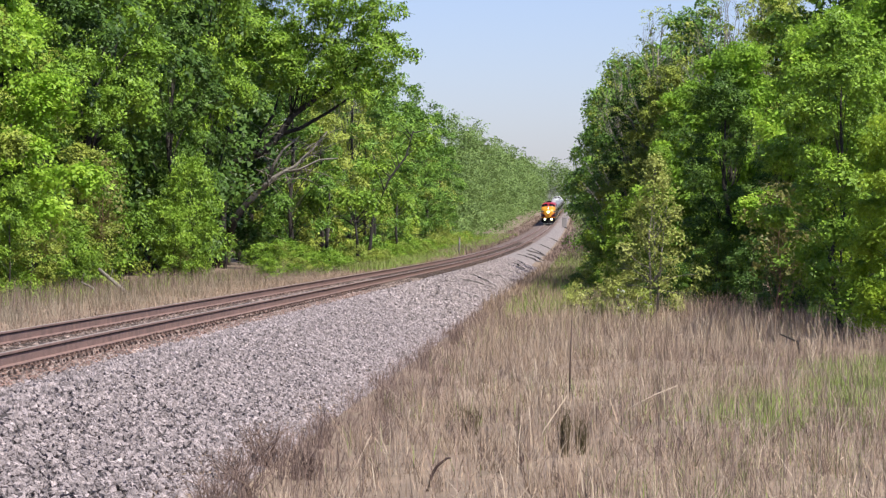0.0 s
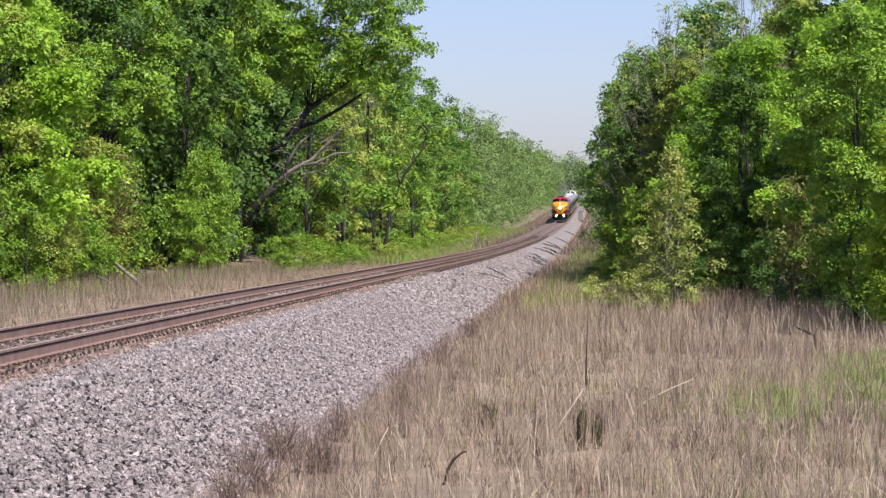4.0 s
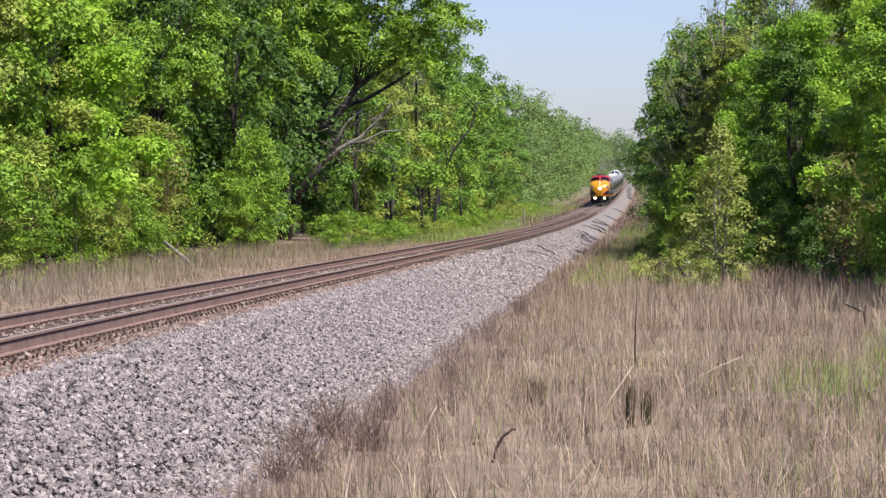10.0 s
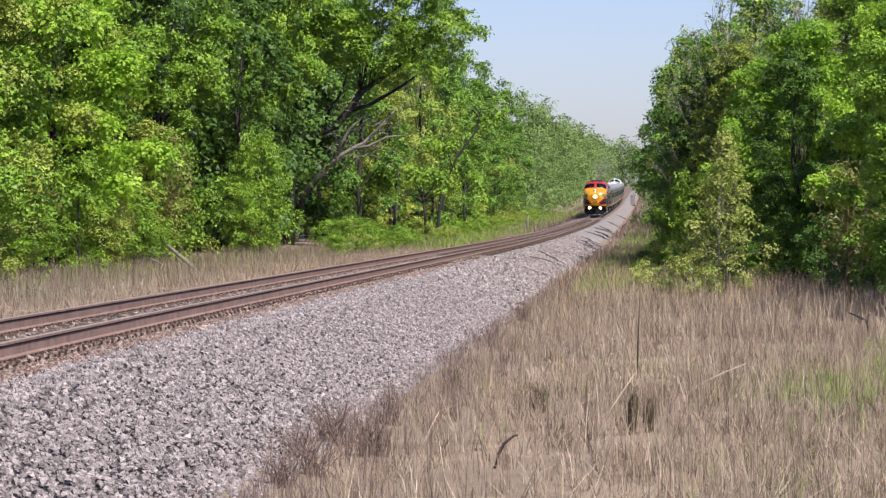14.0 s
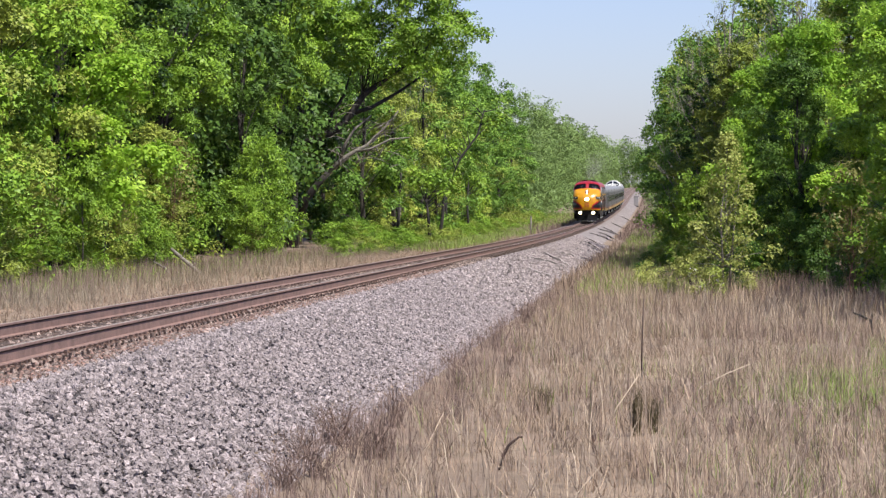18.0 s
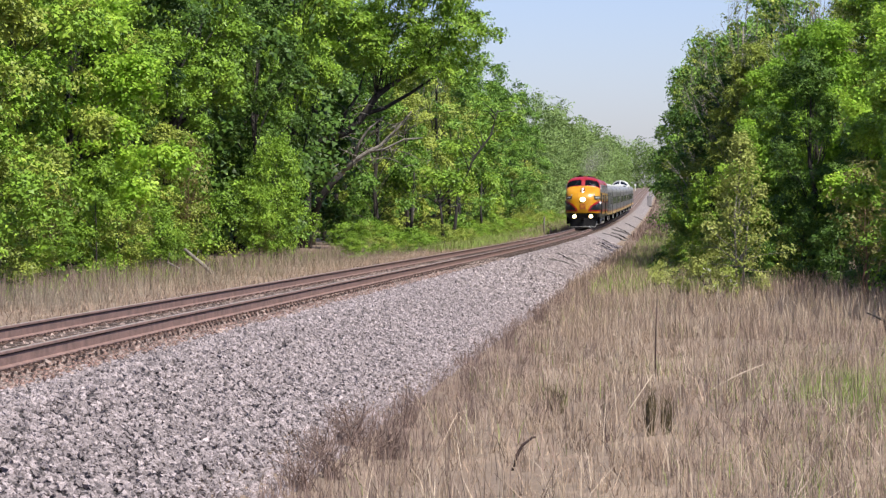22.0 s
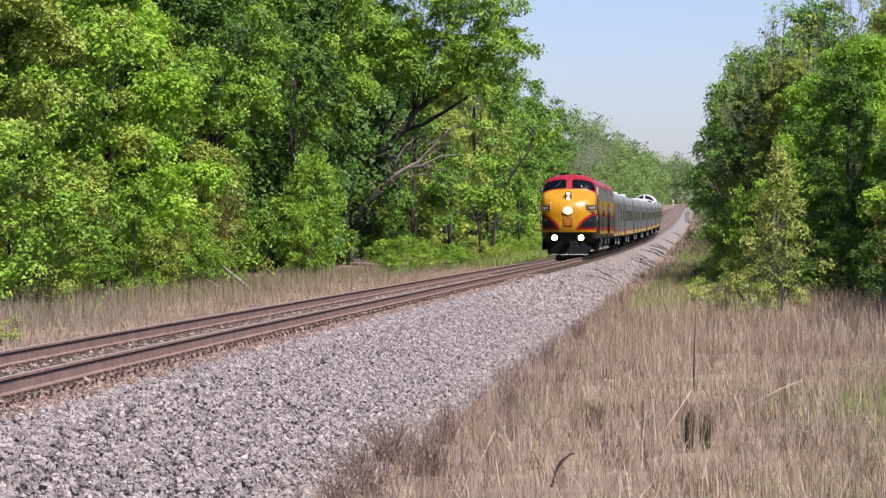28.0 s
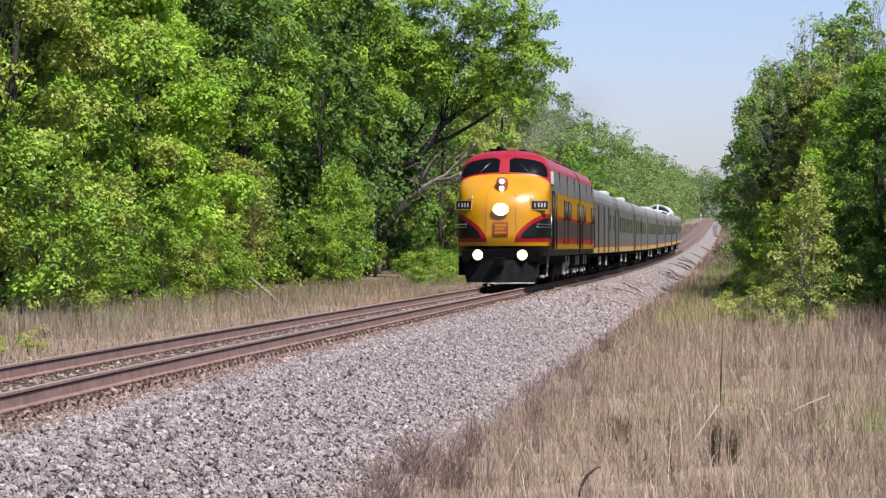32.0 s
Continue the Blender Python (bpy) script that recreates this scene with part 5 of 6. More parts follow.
def truck(parent, x, base=2.7, pale=False, turning=False):
    """A four-wheel truck: side frames with pedestals and springs, bolster, wheels, axles."""
    frame_bm = box_bm((-base / 2 - 0.55, base / 2 + 0.55, 0.98, 1.10, 0.62, 0.80), (-base / 2 - 0.55, base / 2 + 0.55, -1.10, -0.98, 0.62, 0.80),
                      (-0.25, 0.25, -1.05, 1.05, 0.45, 0.75),
                      *[(sx * base / 2 - 0.2, sx * base / 2 + 0.2, sy * 1.04 - 0.09, sy * 1.04 + 0.09, 0.30, 0.66) for sx in (-1, 1) for sy in (-1, 1)], bevel=0.02)
    t = part("truck", frame_bm, DUSTY if pale else DARK_METAL, parent, "dusty cast steel truck" if pale else "grimy cast steel truck, near black for underbody shade", pose(x, 0, 0))
    for sx in (-1, 1):
        if turning:
            w = child("wheelset", wheelset_me, t, "two wheels on an axle", pose(sx * base / 2, 0, 0.485))
            TURNING.append((w, sx * base / 2))
        else:
            bar("axle", t, (sx * base / 2, -0.9, 0.485), (sx * base / 2, 0.9, 0.485), 0.08, DARK_METAL)
        for sy in (-1, 1):
            if not turning:
                child("wheel", wheel_me, t, m=pose(sx * base / 2, sy * 0.7525, 0.485, 0, 0, 0 if sy > 0 else 180))
            part("journal_box", box_bm((-0.15, 0.15, -0.06, 0.06, -0.15, 0.15), bevel=0.03), PALE_METAL if pale else DARK_METAL, t, "pale dusty axle box" if pale else "", pose(sx * base / 2, sy * 1.16, 0.47))
    for sy in (-1, 1):
        if pale:
            for dx in (-0.8, 0.8):
                part("brake_cylinder", box_bm((-0.17, 0.17, -0.09, 0.09, -0.2, 0.2), bevel=0.05), PALE_METAL, t, "pale dusty brake cylinder", pose(dx, sy * 1.2, 0.82))
        part("spring", box_bm((-0.28, 0.28, -0.07, 0.07, 0.28, 0.60), bevel=0.03), PALE_METAL if pale else DARK_METAL, t, "pale dusty springs" if pale else "", pose(0, sy * 1.12, 0))
    return t


SIDE_BANDS = (("lower_stripe", 1.28, 1.48, YELLOW, "yellow stripe"), ("red_stripe", 1.48, 1.68, RED, "red stripe"), ("lower_panel", 1.68, 2.32, SIDE_GREY, "dark grey lower side panel"),
              ("red_line", 2.32, 2.44, RED, "red line"), ("side_panel", 2.44, 3.24, YELLOW, "yellow side panel"), ("air_grille", 3.24, 4.02, GRILLE, "steel air intake grille"))


def unit_sides(ob, x0, x1, doors):
    for sgn in (1, -1):
        for name, z0, z1, m, label in SIDE_BANDS:
            side_patch(name, ob, m, z0, z1, x0, x1, sgn, 0.0, label=label)
        side_patch("skirt", ob, BLACK, 1.06, 1.28, x0, x1, sgn)
        n = int((x0 - x1) / 0.22)
        slat = box_bm(*[(x1 + 0.12 + k * (x0 - x1 - 0.24) / n, x1 + 0.135 + k * (x0 - x1 - 0.24) / n, -0.004, 0.004, 3.28, 3.98) for k in range(n + 1)])
        tagged(part("grille_bars", slat, GRILLE, ob, m=pose(0, sgn * 1.515, 0)), kind="stuff")
        for k in range(1, int((x0 - x1) / 4.6) + 1):
            part("grille_post", box_bm((-0.05, 0.05, -0.02, 0.02, 3.24, 4.02)), BLACK, ob, "dark post between the grilles", pose(x0 - 4.6 * k, sgn * 1.525, 0))
        for x in doors:
            d = part("door", box_bm((-0.22, 0.22, -0.02, 0.02, 1.45, 3.05), bevel=0.01), BLACK, ob, "dark engine room door", pose(x, sgn * 1.535, 0))
            for dx in (-0.42, 0.42):
                v, f = tube([(dx, sgn * 0.01, 2.35), (dx, sgn * 0.09, 2.4), (dx, sgn * 0.09, 3.0), (dx, sgn * 0.01, 3.05)], [0.022] * 4, 6)
                child("grab_iron", mesh_of("grab_iron", v, f, BLACK, True), d, "black grab iron")
        for x in (x1 + 0.3, x0 - 0.3):
            bar("grab_iron", ob, (x, sgn * 1.60, 1.3), (x, sgn * 1.60, 3.1), 0.022, BLACK)


def roof_shell(ob, x0, x1, name="roof", material=None, label="red painted arched roof"):
    arch = [(1.485, 4.02)] + [(r[2], r[0]) for r in NOSE if r[0] > 4.04] + [(0.0, 4.70)]
    prof = arch + [(-y, z) for y, z in arch[-2::-1]]

    def f(u, v):
        k = v * (len(prof) - 1)
        i = min(int(k), len(prof) - 2)
        y, z = (prof[i][j] + (prof[i + 1][j] - prof[i][j]) * (k - i) for j in (0, 1))
        return Vector((x0 + (x1 - x0) * u, y, z))
    return child(name, grid_mesh(name, f, 2, len(prof) - 1, material or RED), ob, label)


def end_wall(ob, x, material):
    pts = [(y, z) for z, _, y, _ in NOSE]
    ring = [Vector((x, y, z)) for y, z in pts] + [Vector((x, -y, z)) for y, z in pts[::-1]]
    child("end_wall", mesh_of("end_wall", ring, [tuple(range(len(ring)))], material), ob)
    part("diaphragm", box_bm((-0.33, 0.33, -1.36, 1.36, 1.1, 4.0), bevel=0.04), DARK_METAL, ob, "black rubber gangway", pose(x, 0, 0))


def roof_gear(ob, spots):
    for x, r in spots:
        bm = bmesh.new()
        bmesh.ops.create_cone(bm, cap_ends=True, segments=20, radius1=r, radius2=r * 0.9, depth=0.16)
        part("roof_fan", bm, DARK_METAL, ob, "round roof fan", pose(x, 0, 4.74))


def lead_unit(length):
    ob = thing("locomotive", "red and yellow streamlined diesel locomotive with lit headlamps", "locomotive")
    split = 2.45
    # nose and cab in painted shells
    div = lambda th: 3.84 - 0.38 * (abs(th) / 90) ** 2
    front_patch("nose", ob, YELLOW, 1.50, div, -90, 90, nu=40, nv=18, label="yellow rounded nose")
    front_patch("cab_front", ob, RED, div, 4.40, -90, 90, nu=40, nv=8, label="red cab front")
    front_patch("cab_roof", ob, RED, 4.40, 4.69, -90, 90, nu=40, nv=8, label="red cab roof")
    front_patch("nose_stripe", ob, YELLOW, 1.40, 1.50, -90, 90, 0.012, nu=40, nv=1, label="yellow stripe")
    front_patch("nose_base", ob, BLACK, 1.02, 1.50, -90, 90, nu=40, nv=3, label="black lower nose")
    for sgn in (1, -1):
        # from the nose's shoulder back to the cab door
        def back(name, z0, z1, m, nv, split=2.45):
            def f(u, v):
                z = z0 + (z1 - z0) * v
                xf, w, rd = nose_at(z)
                return Vector((-(xf + rd) + (-split + xf + rd) * u, sgn * w, z))
            child(name, grid_mesh(name, f, 3, nv, m), ob)
        back("nose_side", 1.50, 3.46, YELLOW, 10)
        back("nose_base_side", 1.02, 1.50, BLACK, 3)
        back("cab_side", 3.46, 4.05, RED, 5)
        back("cab_roof_side", 4.05, 4.69, RED, 8, 3.7)
        arch = lambda th: 1.60 + 0.88 * math.sqrt(max(0.0, 1 - (1 - min(1.0, max(0.0, (abs(th) - 15) / 60))) ** 2)) ** 1.25
        arch2 = lambda th: 1.66 + 0.68 * math.sqrt(max(0.0, 1 - (1 - min(1.0, max(0.0, (abs(th) - 22) / 55))) ** 2)) ** 1.25
        front_patch("wing_border", ob, RED, 1.53, arch, sgn * 15, sgn * 90, 0.006, 40, 6, "red border of the dark wing")
        front_patch("wing", ob, BLACK, 1.66, arch2, sgn * 22, sgn * 90, 0.012, 40, 6, "black wing panel")
        side_patch("wing_side_border", ob, RED, 1.53, 2.48, -1.28, -split, sgn, 0.004)
        side_patch("wing_side", ob, BLACK, 1.66, 2.34, -1.28, -split, sgn, 0.008)
        for z in (2.02, 2.12):
            v, f = tube([front_point(z, sgn * th, 0.03) for th in range(46, 91, 6)] + [side_point(z, -1.7, sgn, 0.03)], [0.016] * 9, 6)
            child("bright_trim", mesh_of("bright_trim", v, f, CHROME, True), ob, "bright metal trim")
        # windscreen
        edge = lambda th: 3.90 - 0.17 * (abs(th) / 60) ** 2 + 0.10 * max(0.0, (abs(th) - 58) / 12) ** 2
        upper = lambda th: 4.40 - 0.16 * (abs(th) / 60) ** 2 - 0.16 * max(0.0, (abs(th) - 56) / 14) ** 2 - 0.06 * max(0.0, (12 - abs(th)) / 6)
        front_patch("windscreen", ob, GLASS, edge, upper, sgn * 5, sgn * 70, 0.012, 20, 5, "dark windscreen pane")
        wp = [front_point(3.88, sgn * 30, 0.03), front_point(4.22, sgn * 17, 0.03)]
        bar("wiper", ob, wp[0], wp[1], 0.012, CHROME)
        side_patch("cab_window", ob, GLASS, 3.45, 4.0, -split + 0.02, -split - 0.85, sgn, 0.012, label="dark cab side window")
        part("wind_deflector", box_bm((-0.05, 0.05, -0.05, 0.05, 3.50, 3.94), bevel=0.02), WHITE, ob, "white wind deflector beside the cab window", pose(-split + 0.05, sgn * 1.56, 0))
        # number board
        c = front_point(2.76, sgn * 51, 0.035)
        board = part("number_board", box_bm((-0.05, 0.05, -0.30, 0.30, -0.14, 0.14), bevel=0.02), BLACK, ob, "black number board with pale figures", pose(*c, 0, -5, sgn * 27))
        part("board_frame", box_bm((-0.02, 0.056, -0.32, 0.32, -0.16, -0.142), (-0.02, 0.056, -0.32, 0.32, 0.142, 0.16), (-0.02, 0.056, 0.302, 0.32, -0.16, 0.16), (-0.02, 0.056, -0.32, -0.302, -0.16, 0.16)), GOLD, board, "pale gold frame")
        for a, b in ((-0.20, -0.165), (-0.075, -0.02), (0.035, 0.09), (0.145, 0.20)):
            part("figure", box_bm((0.052, 0.058, a, b, -0.07, 0.07), bevel=0.002), FIGURE, board, "pale figure")
        # ditch lamps low on the front
        lamp = part("ditch_lamp", disc_bm(0.19, 0.16), DARK_METAL, ob, "lit low headlamp", pose(0.16, sgn * 0.74, 1.10))
        part("reflector", disc_bm(0.175, 0.03), HALO_RIM, lamp, "reflector disc glowing for the lamp's warm halo", pose(0.08, 0, 0))
        part("lens", disc_bm(0.105, 0.03), LAMP, lamp, "glowing lens", pose(0.095, 0, 0))
        bar("hand_rail", ob, front_point(1.6, sgn * 88, 0.08), front_point(2.5, sgn * 88, 0.08), 0.018, CHROME)
        # black panel puts the shade of the cab door's recess into its colour
        part("cab_door", box_bm((-0.75, 0.75, -0.012, 0.012, 1.32, 3.30), bevel=0.006), BLACK, ob, "cab side door, black for the shade of its recess", pose(-split - 0.95, sgn * 1.545, 0))
        for x in (-split - 0.12, -split - 1.85):
            bar("grab_iron", ob, (x, sgn * 1.60, 1.3), (x, sgn * 1.60, 3.2), 0.026, BLACK)
    child("window_post", grid_mesh("window_post", lambda u, v: front_point(3.86 + 0.52 * v, -3.6 + 7.2 * u, 0.022), 4, 4, RED), ob, "red centre post")
    for sgn in (1, -1):
        v, f = tube([front_point(1.62 + 0.18 * k, sgn * (17 - 0.25 * k), 0.004) for k in range(10)], [0.009] * 10, 5)
        child("nose_door_seam", mesh_of("nose_door_seam", v, f, SEAM, True), ob, "dark seam of the nose door")
        part("marker_lamp", disc_bm(0.055, 0.06, 14), WHITE, ob, "small round marker lamp", Matrix.Translation(front_point(3.02, sgn * 38, 0.02)) @ pose(0, 0, 0, 0, 0, sgn * 30))
    # lamps on the nose
    h = part("headlamp_housing", disc_bm(0.24, 0.18), YELLOW, ob, "yellow headlamp rim", pose(-0.05, 0, 2.62) @ Matrix.Diagonal((1, 1.2, 0.95, 1)))
    part("reflector", disc_bm(0.225, 0.04), HALO_RIM, h, "reflector disc glowing for the lamp's warm halo", pose(0.08, 0, 0))
    part("lens", disc_bm(0.145, 0.04), LAMP, h, "glowing headlamp", pose(0.095, 0, 0))
    h = part("upper_lamp_housing", box_bm((-0.45, 0.10, -0.19, 0.19, -0.27, 0.27), bevel=0.16), DULL_RED, ob, "dark red-brown twin lamp housing", pose(-0.52, 0, 3.44))
    for dz in (0.12, -0.12):
        part("lens", disc_bm(0.085, 0.03), LAMP_DIM, h, "glowing lens", pose(0.11, 0, dz))
    em = part("emblem", box_bm((-0.02, 0.02, -0.25, 0.25, -0.23, 0.23), bevel=0.03), EMBLEM, ob, "dull red emblem plate with plain yellow bars", pose(0.01, 0, 1.98))
    part("emblem_bars", box_bm((0.02, 0.024, -0.19, 0.19, 0.08, 0.14), (0.02, 0.024, -0.19, 0.12, -0.03, 0.02), (0.02, 0.024, -0.19, 0.19, -0.15, -0.11)), YELLOW, em, "plain yellow bars")
    # pilot, coupler, steps
    def plough(u, v):
        y = -1.42 + 2.84 * u
        return Vector((0.42 - 0.62 * (abs(y) / 1.42) + 0.14 * (1 - v), y * (0.80 + 0.12 * v), 0.16 + 0.76 * v))
    pil = child("pilot", grid_mesh("pilot", plough, 16, 5, PILOT), ob, "dark curved pilot")
    for sgn in (1, -1):
        bar("pilot_lip", pil, (0.55, 0, 0.16), (-0.05, sgn * 1.13, 0.16), 0.02, PALE_METAL, "pale worn lower lip")
        part("step", box_bm((-0.25, 0.1, -0.12, 0.12, 0.42, 0.46), (-0.25, 0.1, -0.12, 0.12, 0.78, 0.82), (-0.25, -0.22, -0.12, 0.12, 0.42, 1.05)), DARK_METAL, ob, "corner steps", pose(-0.55, sgn * 1.36, 0))
    part("coupler", box_bm((-0.3, 0.55, -0.11, 0.11, 0.72, 0.98), (0.38, 0.62, -0.18, 0.16, 0.68, 1.02), bevel=0.03), DARK_METAL, ob, "iron coupler")
    part("anticlimber", box_bm((-0.9, 0.02, -1.30, 1.30, 0.86, 1.30), bevel=0.03), DARK_METAL, ob)
    part("underframe", box_bm((-length + 0.1, -0.6, -1.25, 1.25, 0.78, 1.04), (-12.6, -7.2, -1.28, 1.28, 0.35, 0.8), bevel=0.02), DARK_METAL, ob, "dark fuel tank and frame")
    unit_sides(ob, -split, -length + 0.35, (-9.7, -12.1, -18.6))
    for sgn in (1, -1):
        side_patch("eave", ob, RED, 4.0, 4.06, -split, -3.7, sgn)
    roof_shell(ob, -3.7, -length + 0.3)
    end_wall(ob, -length + 0.35, DARK_METAL)
    roof_gear(ob, ((-6.2, 0.45), (-8.4, 0.45), (-13.6, 0.5), (-15.0, 0.5)))
    part("exhaust", box_bm((-0.5, 0.5, -0.25, 0.25, 4.64, 4.86), bevel=0.03), DARK_METAL, ob, "dark exhaust stack", pose(-11, 0, 0))
    horn = part("horn", box_bm((-0.25, 0.25, -0.06, 0.06, 4.72, 4.84), (-0.05, 0.05, -0.3, 0.3, 4.64, 4.76), bevel=0.02), DARK_METAL, ob, "black air horns", pose(-3.5, -0.35, 0))
    part("beacon", box_bm((-0.2, 0.2, -0.2, 0.2, 4.6, 4.77), bevel=0.05), DULL_RED, ob, "dull red roof box", pose(-3.0, 0.15, 0))
    for sgn in (1, -1):
        bar("roof_rail", ob, (-3.4, sgn * 0.85, 4.70), (-length + 0.4, sgn * 0.85, 4.70), 0.02, RED)
    truck(ob, -3.9, pale=True, turning=True)
    truck(ob, -length + 4.0, pale=True, turning=True)
    return ob


def booster_unit(length):
    ob = thing("booster_locomotive", "red and yellow cabless diesel unit coupled behind the leader", "locomotive")
    part("underframe", box_bm((-length + 0.3, -0.3, -1.25, 1.25, 0.5, 1.04), bevel=0.02), DARK_METAL, ob)
    unit_sides(ob, -0.35, -length + 0.3, (-2.1, -length + 2.4))
    roof_shell(ob, -0.35, -length + 0.3)
    end_wall(ob, -0.35, DARK_METAL)
    end_wall(ob, -length + 0.3, DARK_METAL)
    roof_gear(ob, ((-3, 0.45), (-5.5, 0.45), (-8, 0.45)))
    part("coupler", box_bm((-0.3, 0.3, -0.11, 0.11, 0.72, 0.98)), DARK_METAL, ob)
    truck(ob, -2.9, pale=True)
    truck(ob, -length + 2.9, pale=True)
    return ob


def coach(length, label, windows, doors=(1.2,), roof_boxes=(), dome=None, platform=False):
    """A passenger car: sides with window band, gold and red sill stripes, arched silver roof."""
    ob = thing("passenger_car", label, "railway car", group="cars of the train")
    xa, xb = -0.4, -length + 0.4
    for sgn in (1, -1):
        for name, z0, z1, m in (("sill_stripe", 1.08, 1.34, GOLD), ("red_stripe", 1.34, 1.46, DULL_RED), ("side", 1.46, 3.42, CAR_SIDE), ("letterboard", 3.42, 3.62, CAR_ROOF)):
            child(name, grid_mesh(name, lambda u, v: Vector((xa + (xb - xa) * u, sgn * (1.52 - (0.01 if name == "letterboard" else 0)), z0 + (z1 - z0) * v)), 1, 1, m), ob)
        for x0, x1, z0, z1 in windows:
            w = part("window", box_bm((min(-x0, -x1), max(-x0, -x1), -0.012, 0.012, z0, z1), bevel=0.006), GLASS, ob, "dark tinted window", pose(0, sgn * 1.525, 0))
        for x in (*doors,):
            part("door", box_bm((-x - 0.42, -x + 0.42, -0.015, 0.015, 1.1, 3.3), bevel=0.006), BLACK, ob, "black vestibule door", pose(0, sgn * 1.525, 0))
    arch = [(1.51, 3.62), (1.47, 3.80), (1.33, 3.97), (1.05, 4.10), (0.6, 4.18), (0, 4.20)]
    prof = arch + [(-y, z) for y, z in arch[-2::-1]]

    def roof(u, v):
        i = round(v * (len(prof) - 1))
        return Vector((xa + (xb - xa) * u, *prof[i]))
    child("roof", grid_mesh("roof", roof, 2, len(prof) - 1, CAR_ROOF), ob, "silver arched roof")
    for x in (xa, xb):
        ring = [Vector((x, y, z)) for y, z in [(1.52, 1.08)] + prof + [(-1.52, 1.08)]]
        child("end_wall", mesh_of("end_wall", ring, [tuple(range(len(ring)))], CAR_SIDE), ob)
        part("diaphragm", box_bm((-0.38, 0.38, -1.3, 1.3, 1.1, 3.7), bevel=0.05), DARK_METAL, ob, "black gangway", pose(x, 0, 0))
    part("underframe", box_bm((xb, xa, -1.3, 1.3, 0.86, 1.08), (xb + 7.5, xb + 12, -1.3, 1.3, 0.4, 0.9), (xa - 11.5, xa - 7.5, -1.25, 1.25, 0.45, 0.9), bevel=0.02), DARK_METAL, ob, "dark underframe with equipment boxes")
    for x in roof_boxes:
        part("roof_unit", box_bm((-1.3, 1.3, -0.75, 0.75, 4.1, 4.42), bevel=0.1), WHITE, ob, "white roof unit", pose(-x, 0, 0))
    if dome:
        x0, x1 = -dome[0], -dome[1]

        def shell(u, v, off=0.0):
            a = math.pi * v
            e = min(1.0, 6.5 * min(u, 1 - u) + 0.0) ** 0.5
            return Vector((x0 + (x1 - x0) * u, (1.32 + off) * math.cos(a) * (0.75 + 0.25 * e), 3.9 + (1.12 + off) * math.sin(a) * e))
        d = child("dome", grid_mesh("dome", shell, 24, 12, GLASS), ob, "glass observation dome")
        for k in range(9):
            u = (k + 0.35) / 8.7
            v, f = tube([shell(u, j / 12, 0.02) for j in range(13)], [0.09] * 13, 6)
            child("dome_rib", mesh_of("dome_rib", v, f, WHITE, True), d, "white dome rib")
        for vv in (0.12, 0.88, 0.5):
            v, f = tube([shell(j / 24, vv, 0.02) for j in range(25)], [0.10] * 25, 6)
            child("dome_rail", mesh_of("dome_rail", v, f, WHITE, True), d, "white dome frame")
    if platform:
        part("rear_platform", box_bm((xb - 1.6, xb, -1.35, 1.35, 0.95, 1.12), bevel=0.02), DARK_METAL, ob, "open rear platform")
        for y in (-1.3, -0.65, 0.65, 1.3):
            bar("platform_post", ob, (xb - 1.5, y, 1.1), (xb - 1.5, y, 2.1), 0.03, DARK_METAL)
        bar("platform_rail", ob, (xb - 1.5, -1.3, 2.1), (xb - 1.5, 1.3, 2.1), 0.03, DARK_METAL)
    for k, x in enumerate((-8.2, -10.6, -13.4, -16.8)):
        for sgn in (1, -1):
            part("underfloor_box", box_bm((-0.5 - 0.15 * (k % 2), 0.5, -0.16, 0.16, 0.42 + 0.08 * (k % 3), 0.92), bevel=0.03), PALE_METAL if k % 2 else DARK_METAL, ob, "dusty grey equipment box" if k % 2 else "dark equipment box", pose(x, sgn * 1.16, 0))
    truck(ob, -3.2, 2.6)
    truck(ob, -length + 3.2, 2.6)
    return ob


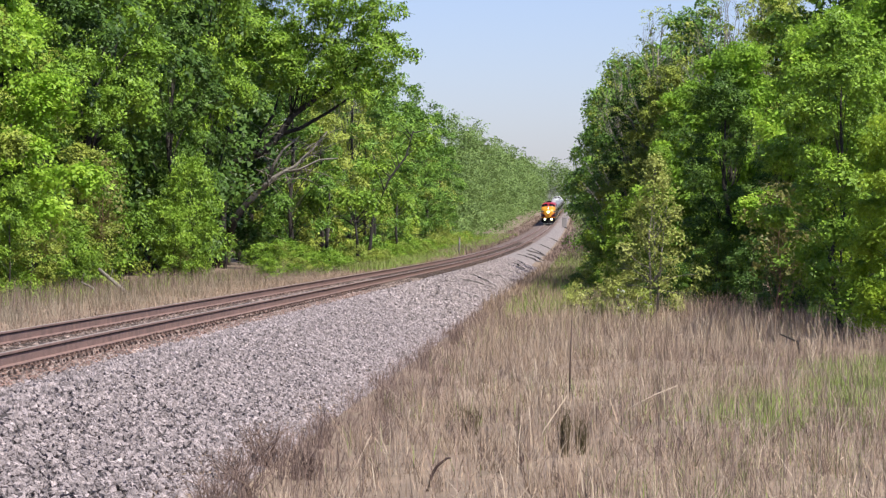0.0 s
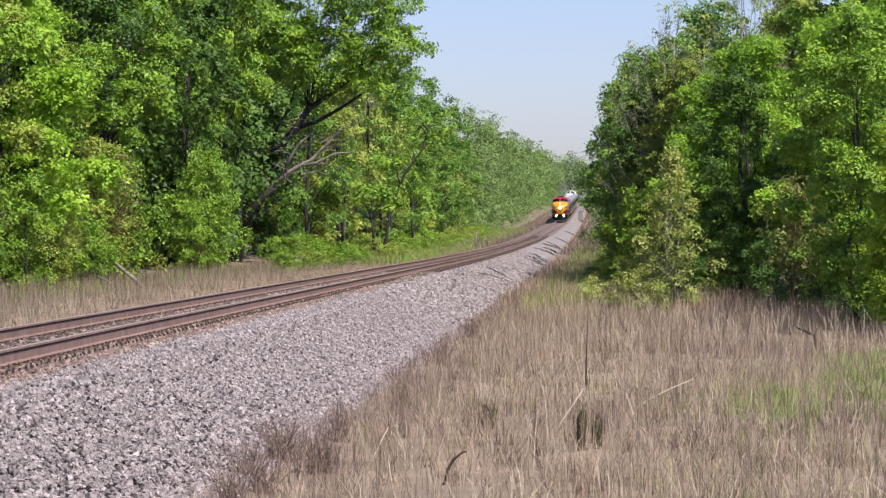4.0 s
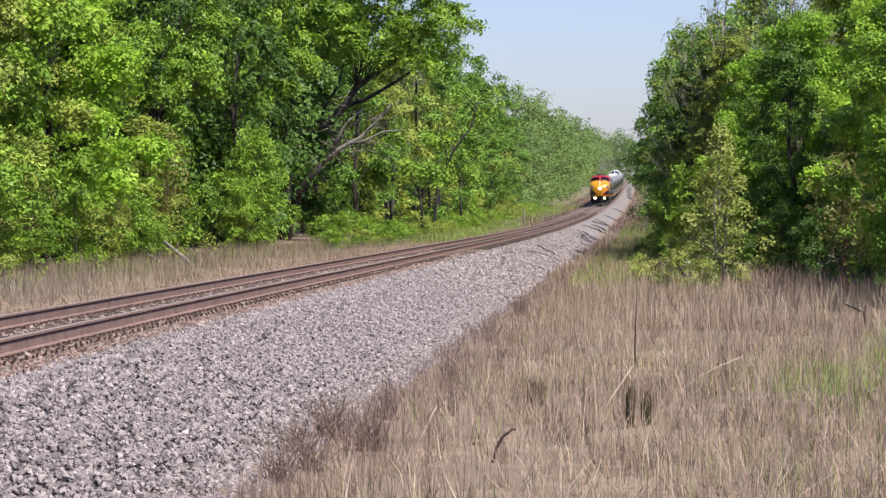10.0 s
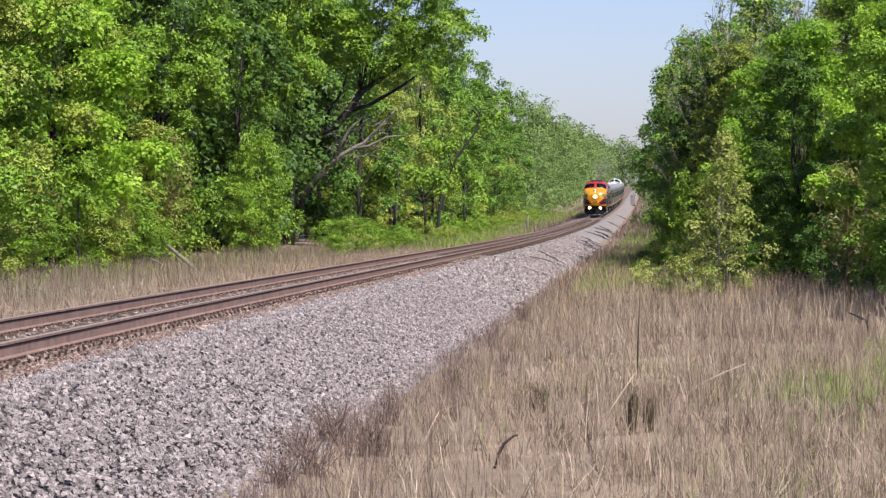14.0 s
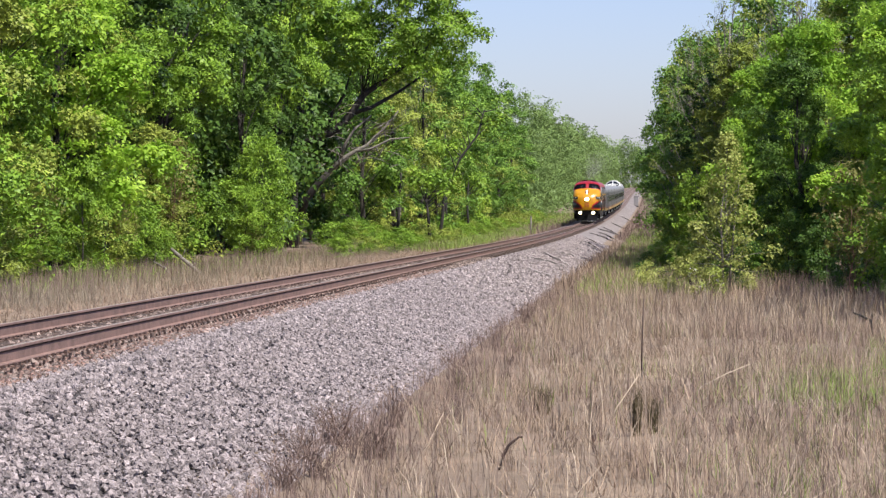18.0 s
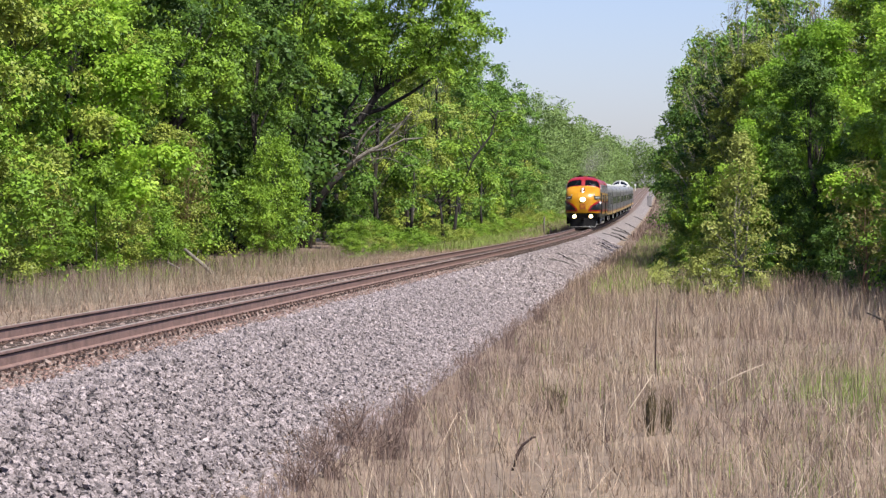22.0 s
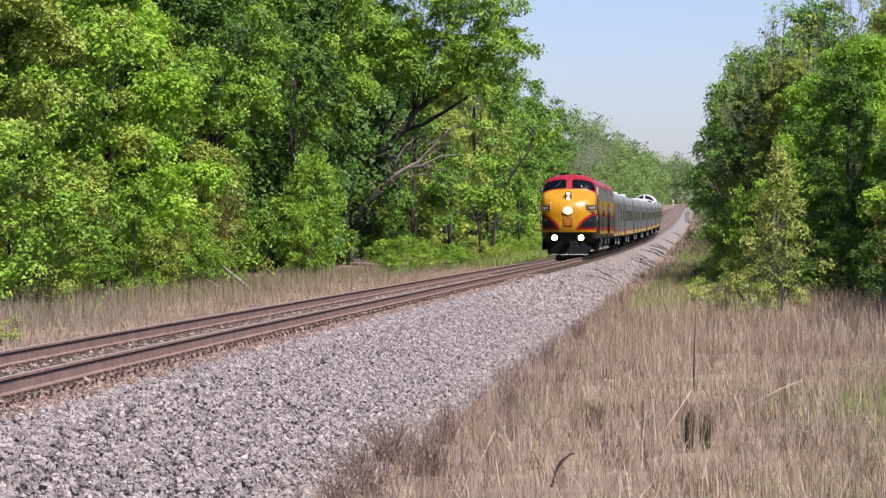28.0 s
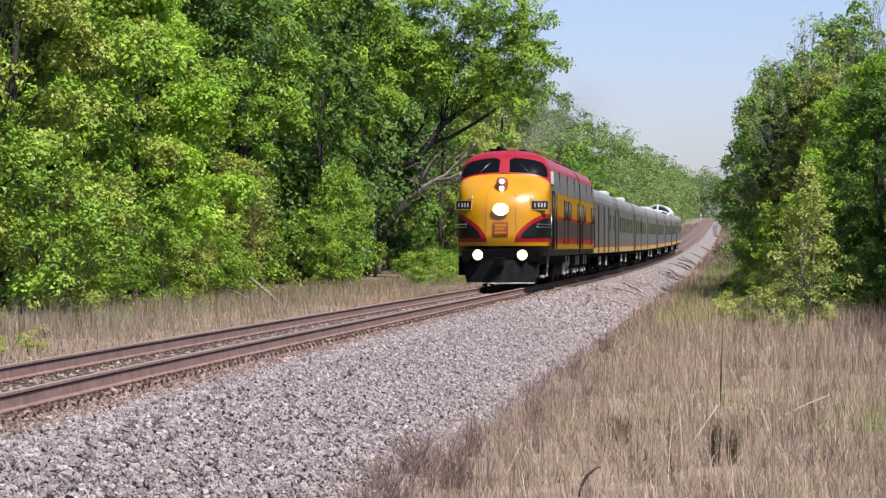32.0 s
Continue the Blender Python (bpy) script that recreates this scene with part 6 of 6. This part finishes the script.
def exhaust(ob, x0):
    """Thin smoke that trails from the stack: a loose cloud of specks that travels with the engine."""
    rng = np.random.default_rng(9)
    n = 70000
    t = rng.random(n) ** 0.8
    spread = 0.25 + 0.75 * t
    c = np.stack([x0 - 24 * t + rng.normal(0, 1, n) * spread, 0.9 * t + rng.normal(0, 1, n) * spread, 4.9 + 2.6 * t ** 0.7 + rng.normal(0, 0.95, n) * spread], -1)
    d = rng.normal(0, 0.0065, (n, 3, 3))
    smoke = mesh_of("smoke", (c[:, None] + d).reshape(-1, 3), np.arange(3 * n).reshape(n, 3), SMOKE)
    tagged(child("smoke", smoke, ob, "thin grey exhaust smoke"), kind="stuff")


row = lambda a, b, n, w=1.3, z0=2.15, z1=2.95: [(a + (b - a) * k / (n - 1) - w / 2, a + (b - a) * k / (n - 1) + w / 2, z0, z1) for k in range(n)]
CAR = 25.55
DARK_CAR = "dark grey passenger car with gold sill stripe and silver roof"
consist = [(lead_unit(20.2), 0.0, 20.2), (booster_unit(11.5), 20.2, 11.5)]
exhaust(consist[0][0], -11.0)
cars = [coach(CAR, "dark grey baggage car with black doors and silver roof", row(17, 21, 2, 0.9), (4.5, 10, 15.0, 23)),
        coach(CAR, DARK_CAR, row(4, 21, 7), (1.2, 24.3), (6.0,)),
        coach(CAR, DARK_CAR, row(4, 21, 6, 1.6), (1.2, 12.5), (3.5,)),
        coach(CAR, DARK_CAR, row(4, 21, 7), (1.2, 24.3)),
        coach(CAR, DARK_CAR, row(4, 21, 7), (1.2,), (4.0, 12)),
        coach(CAR, DARK_CAR, row(4, 21, 6, 1.6), (1.2, 24.3), (6.0, 18)),
        coach(CAR, "dark grey dome car with a white-framed glass dome", row(4, 21, 7), (1.2, 24.3), (), (4.5, 20.5)),
        coach(CAR, "dark grey rear car with open end platform", row(3, 21, 6, 1.6), (1.2,), (), None, True)]
for k, c in enumerate(cars):
    consist.append((c, 31.7 + CAR * k, CAR))

SPEED, ARRIVE = 15.96, 94.2          # metres of y in a second; y of the nose at 32 s


def car_pose(y_front, length):
    a, b = on_track(y_front), on_track(y_front + length / NORM)
    d = (a - b).normalized()
    return Matrix.Translation(a) @ Matrix.LocRotScale(None, d.to_track_quat("X", "Z"), None)


def motions():
    for ob, back, length in consist:
        rows = []
        for k in range(33):
            y = ARRIVE + SPEED * (32 - k) + back / NORM
            rows.append((float(k), car_pose(y, length)))
        walk(ob, rows)
    step = math.degrees(SPEED * NORM / FPS / 0.485)
    for wheelset, x in TURNING:
        walk(wheelset, [(k / FPS, pose(x, 0, 0.485, 0, (k * step) % 360.0, 0)) for k in range(32 * FPS + 1)])


motions()
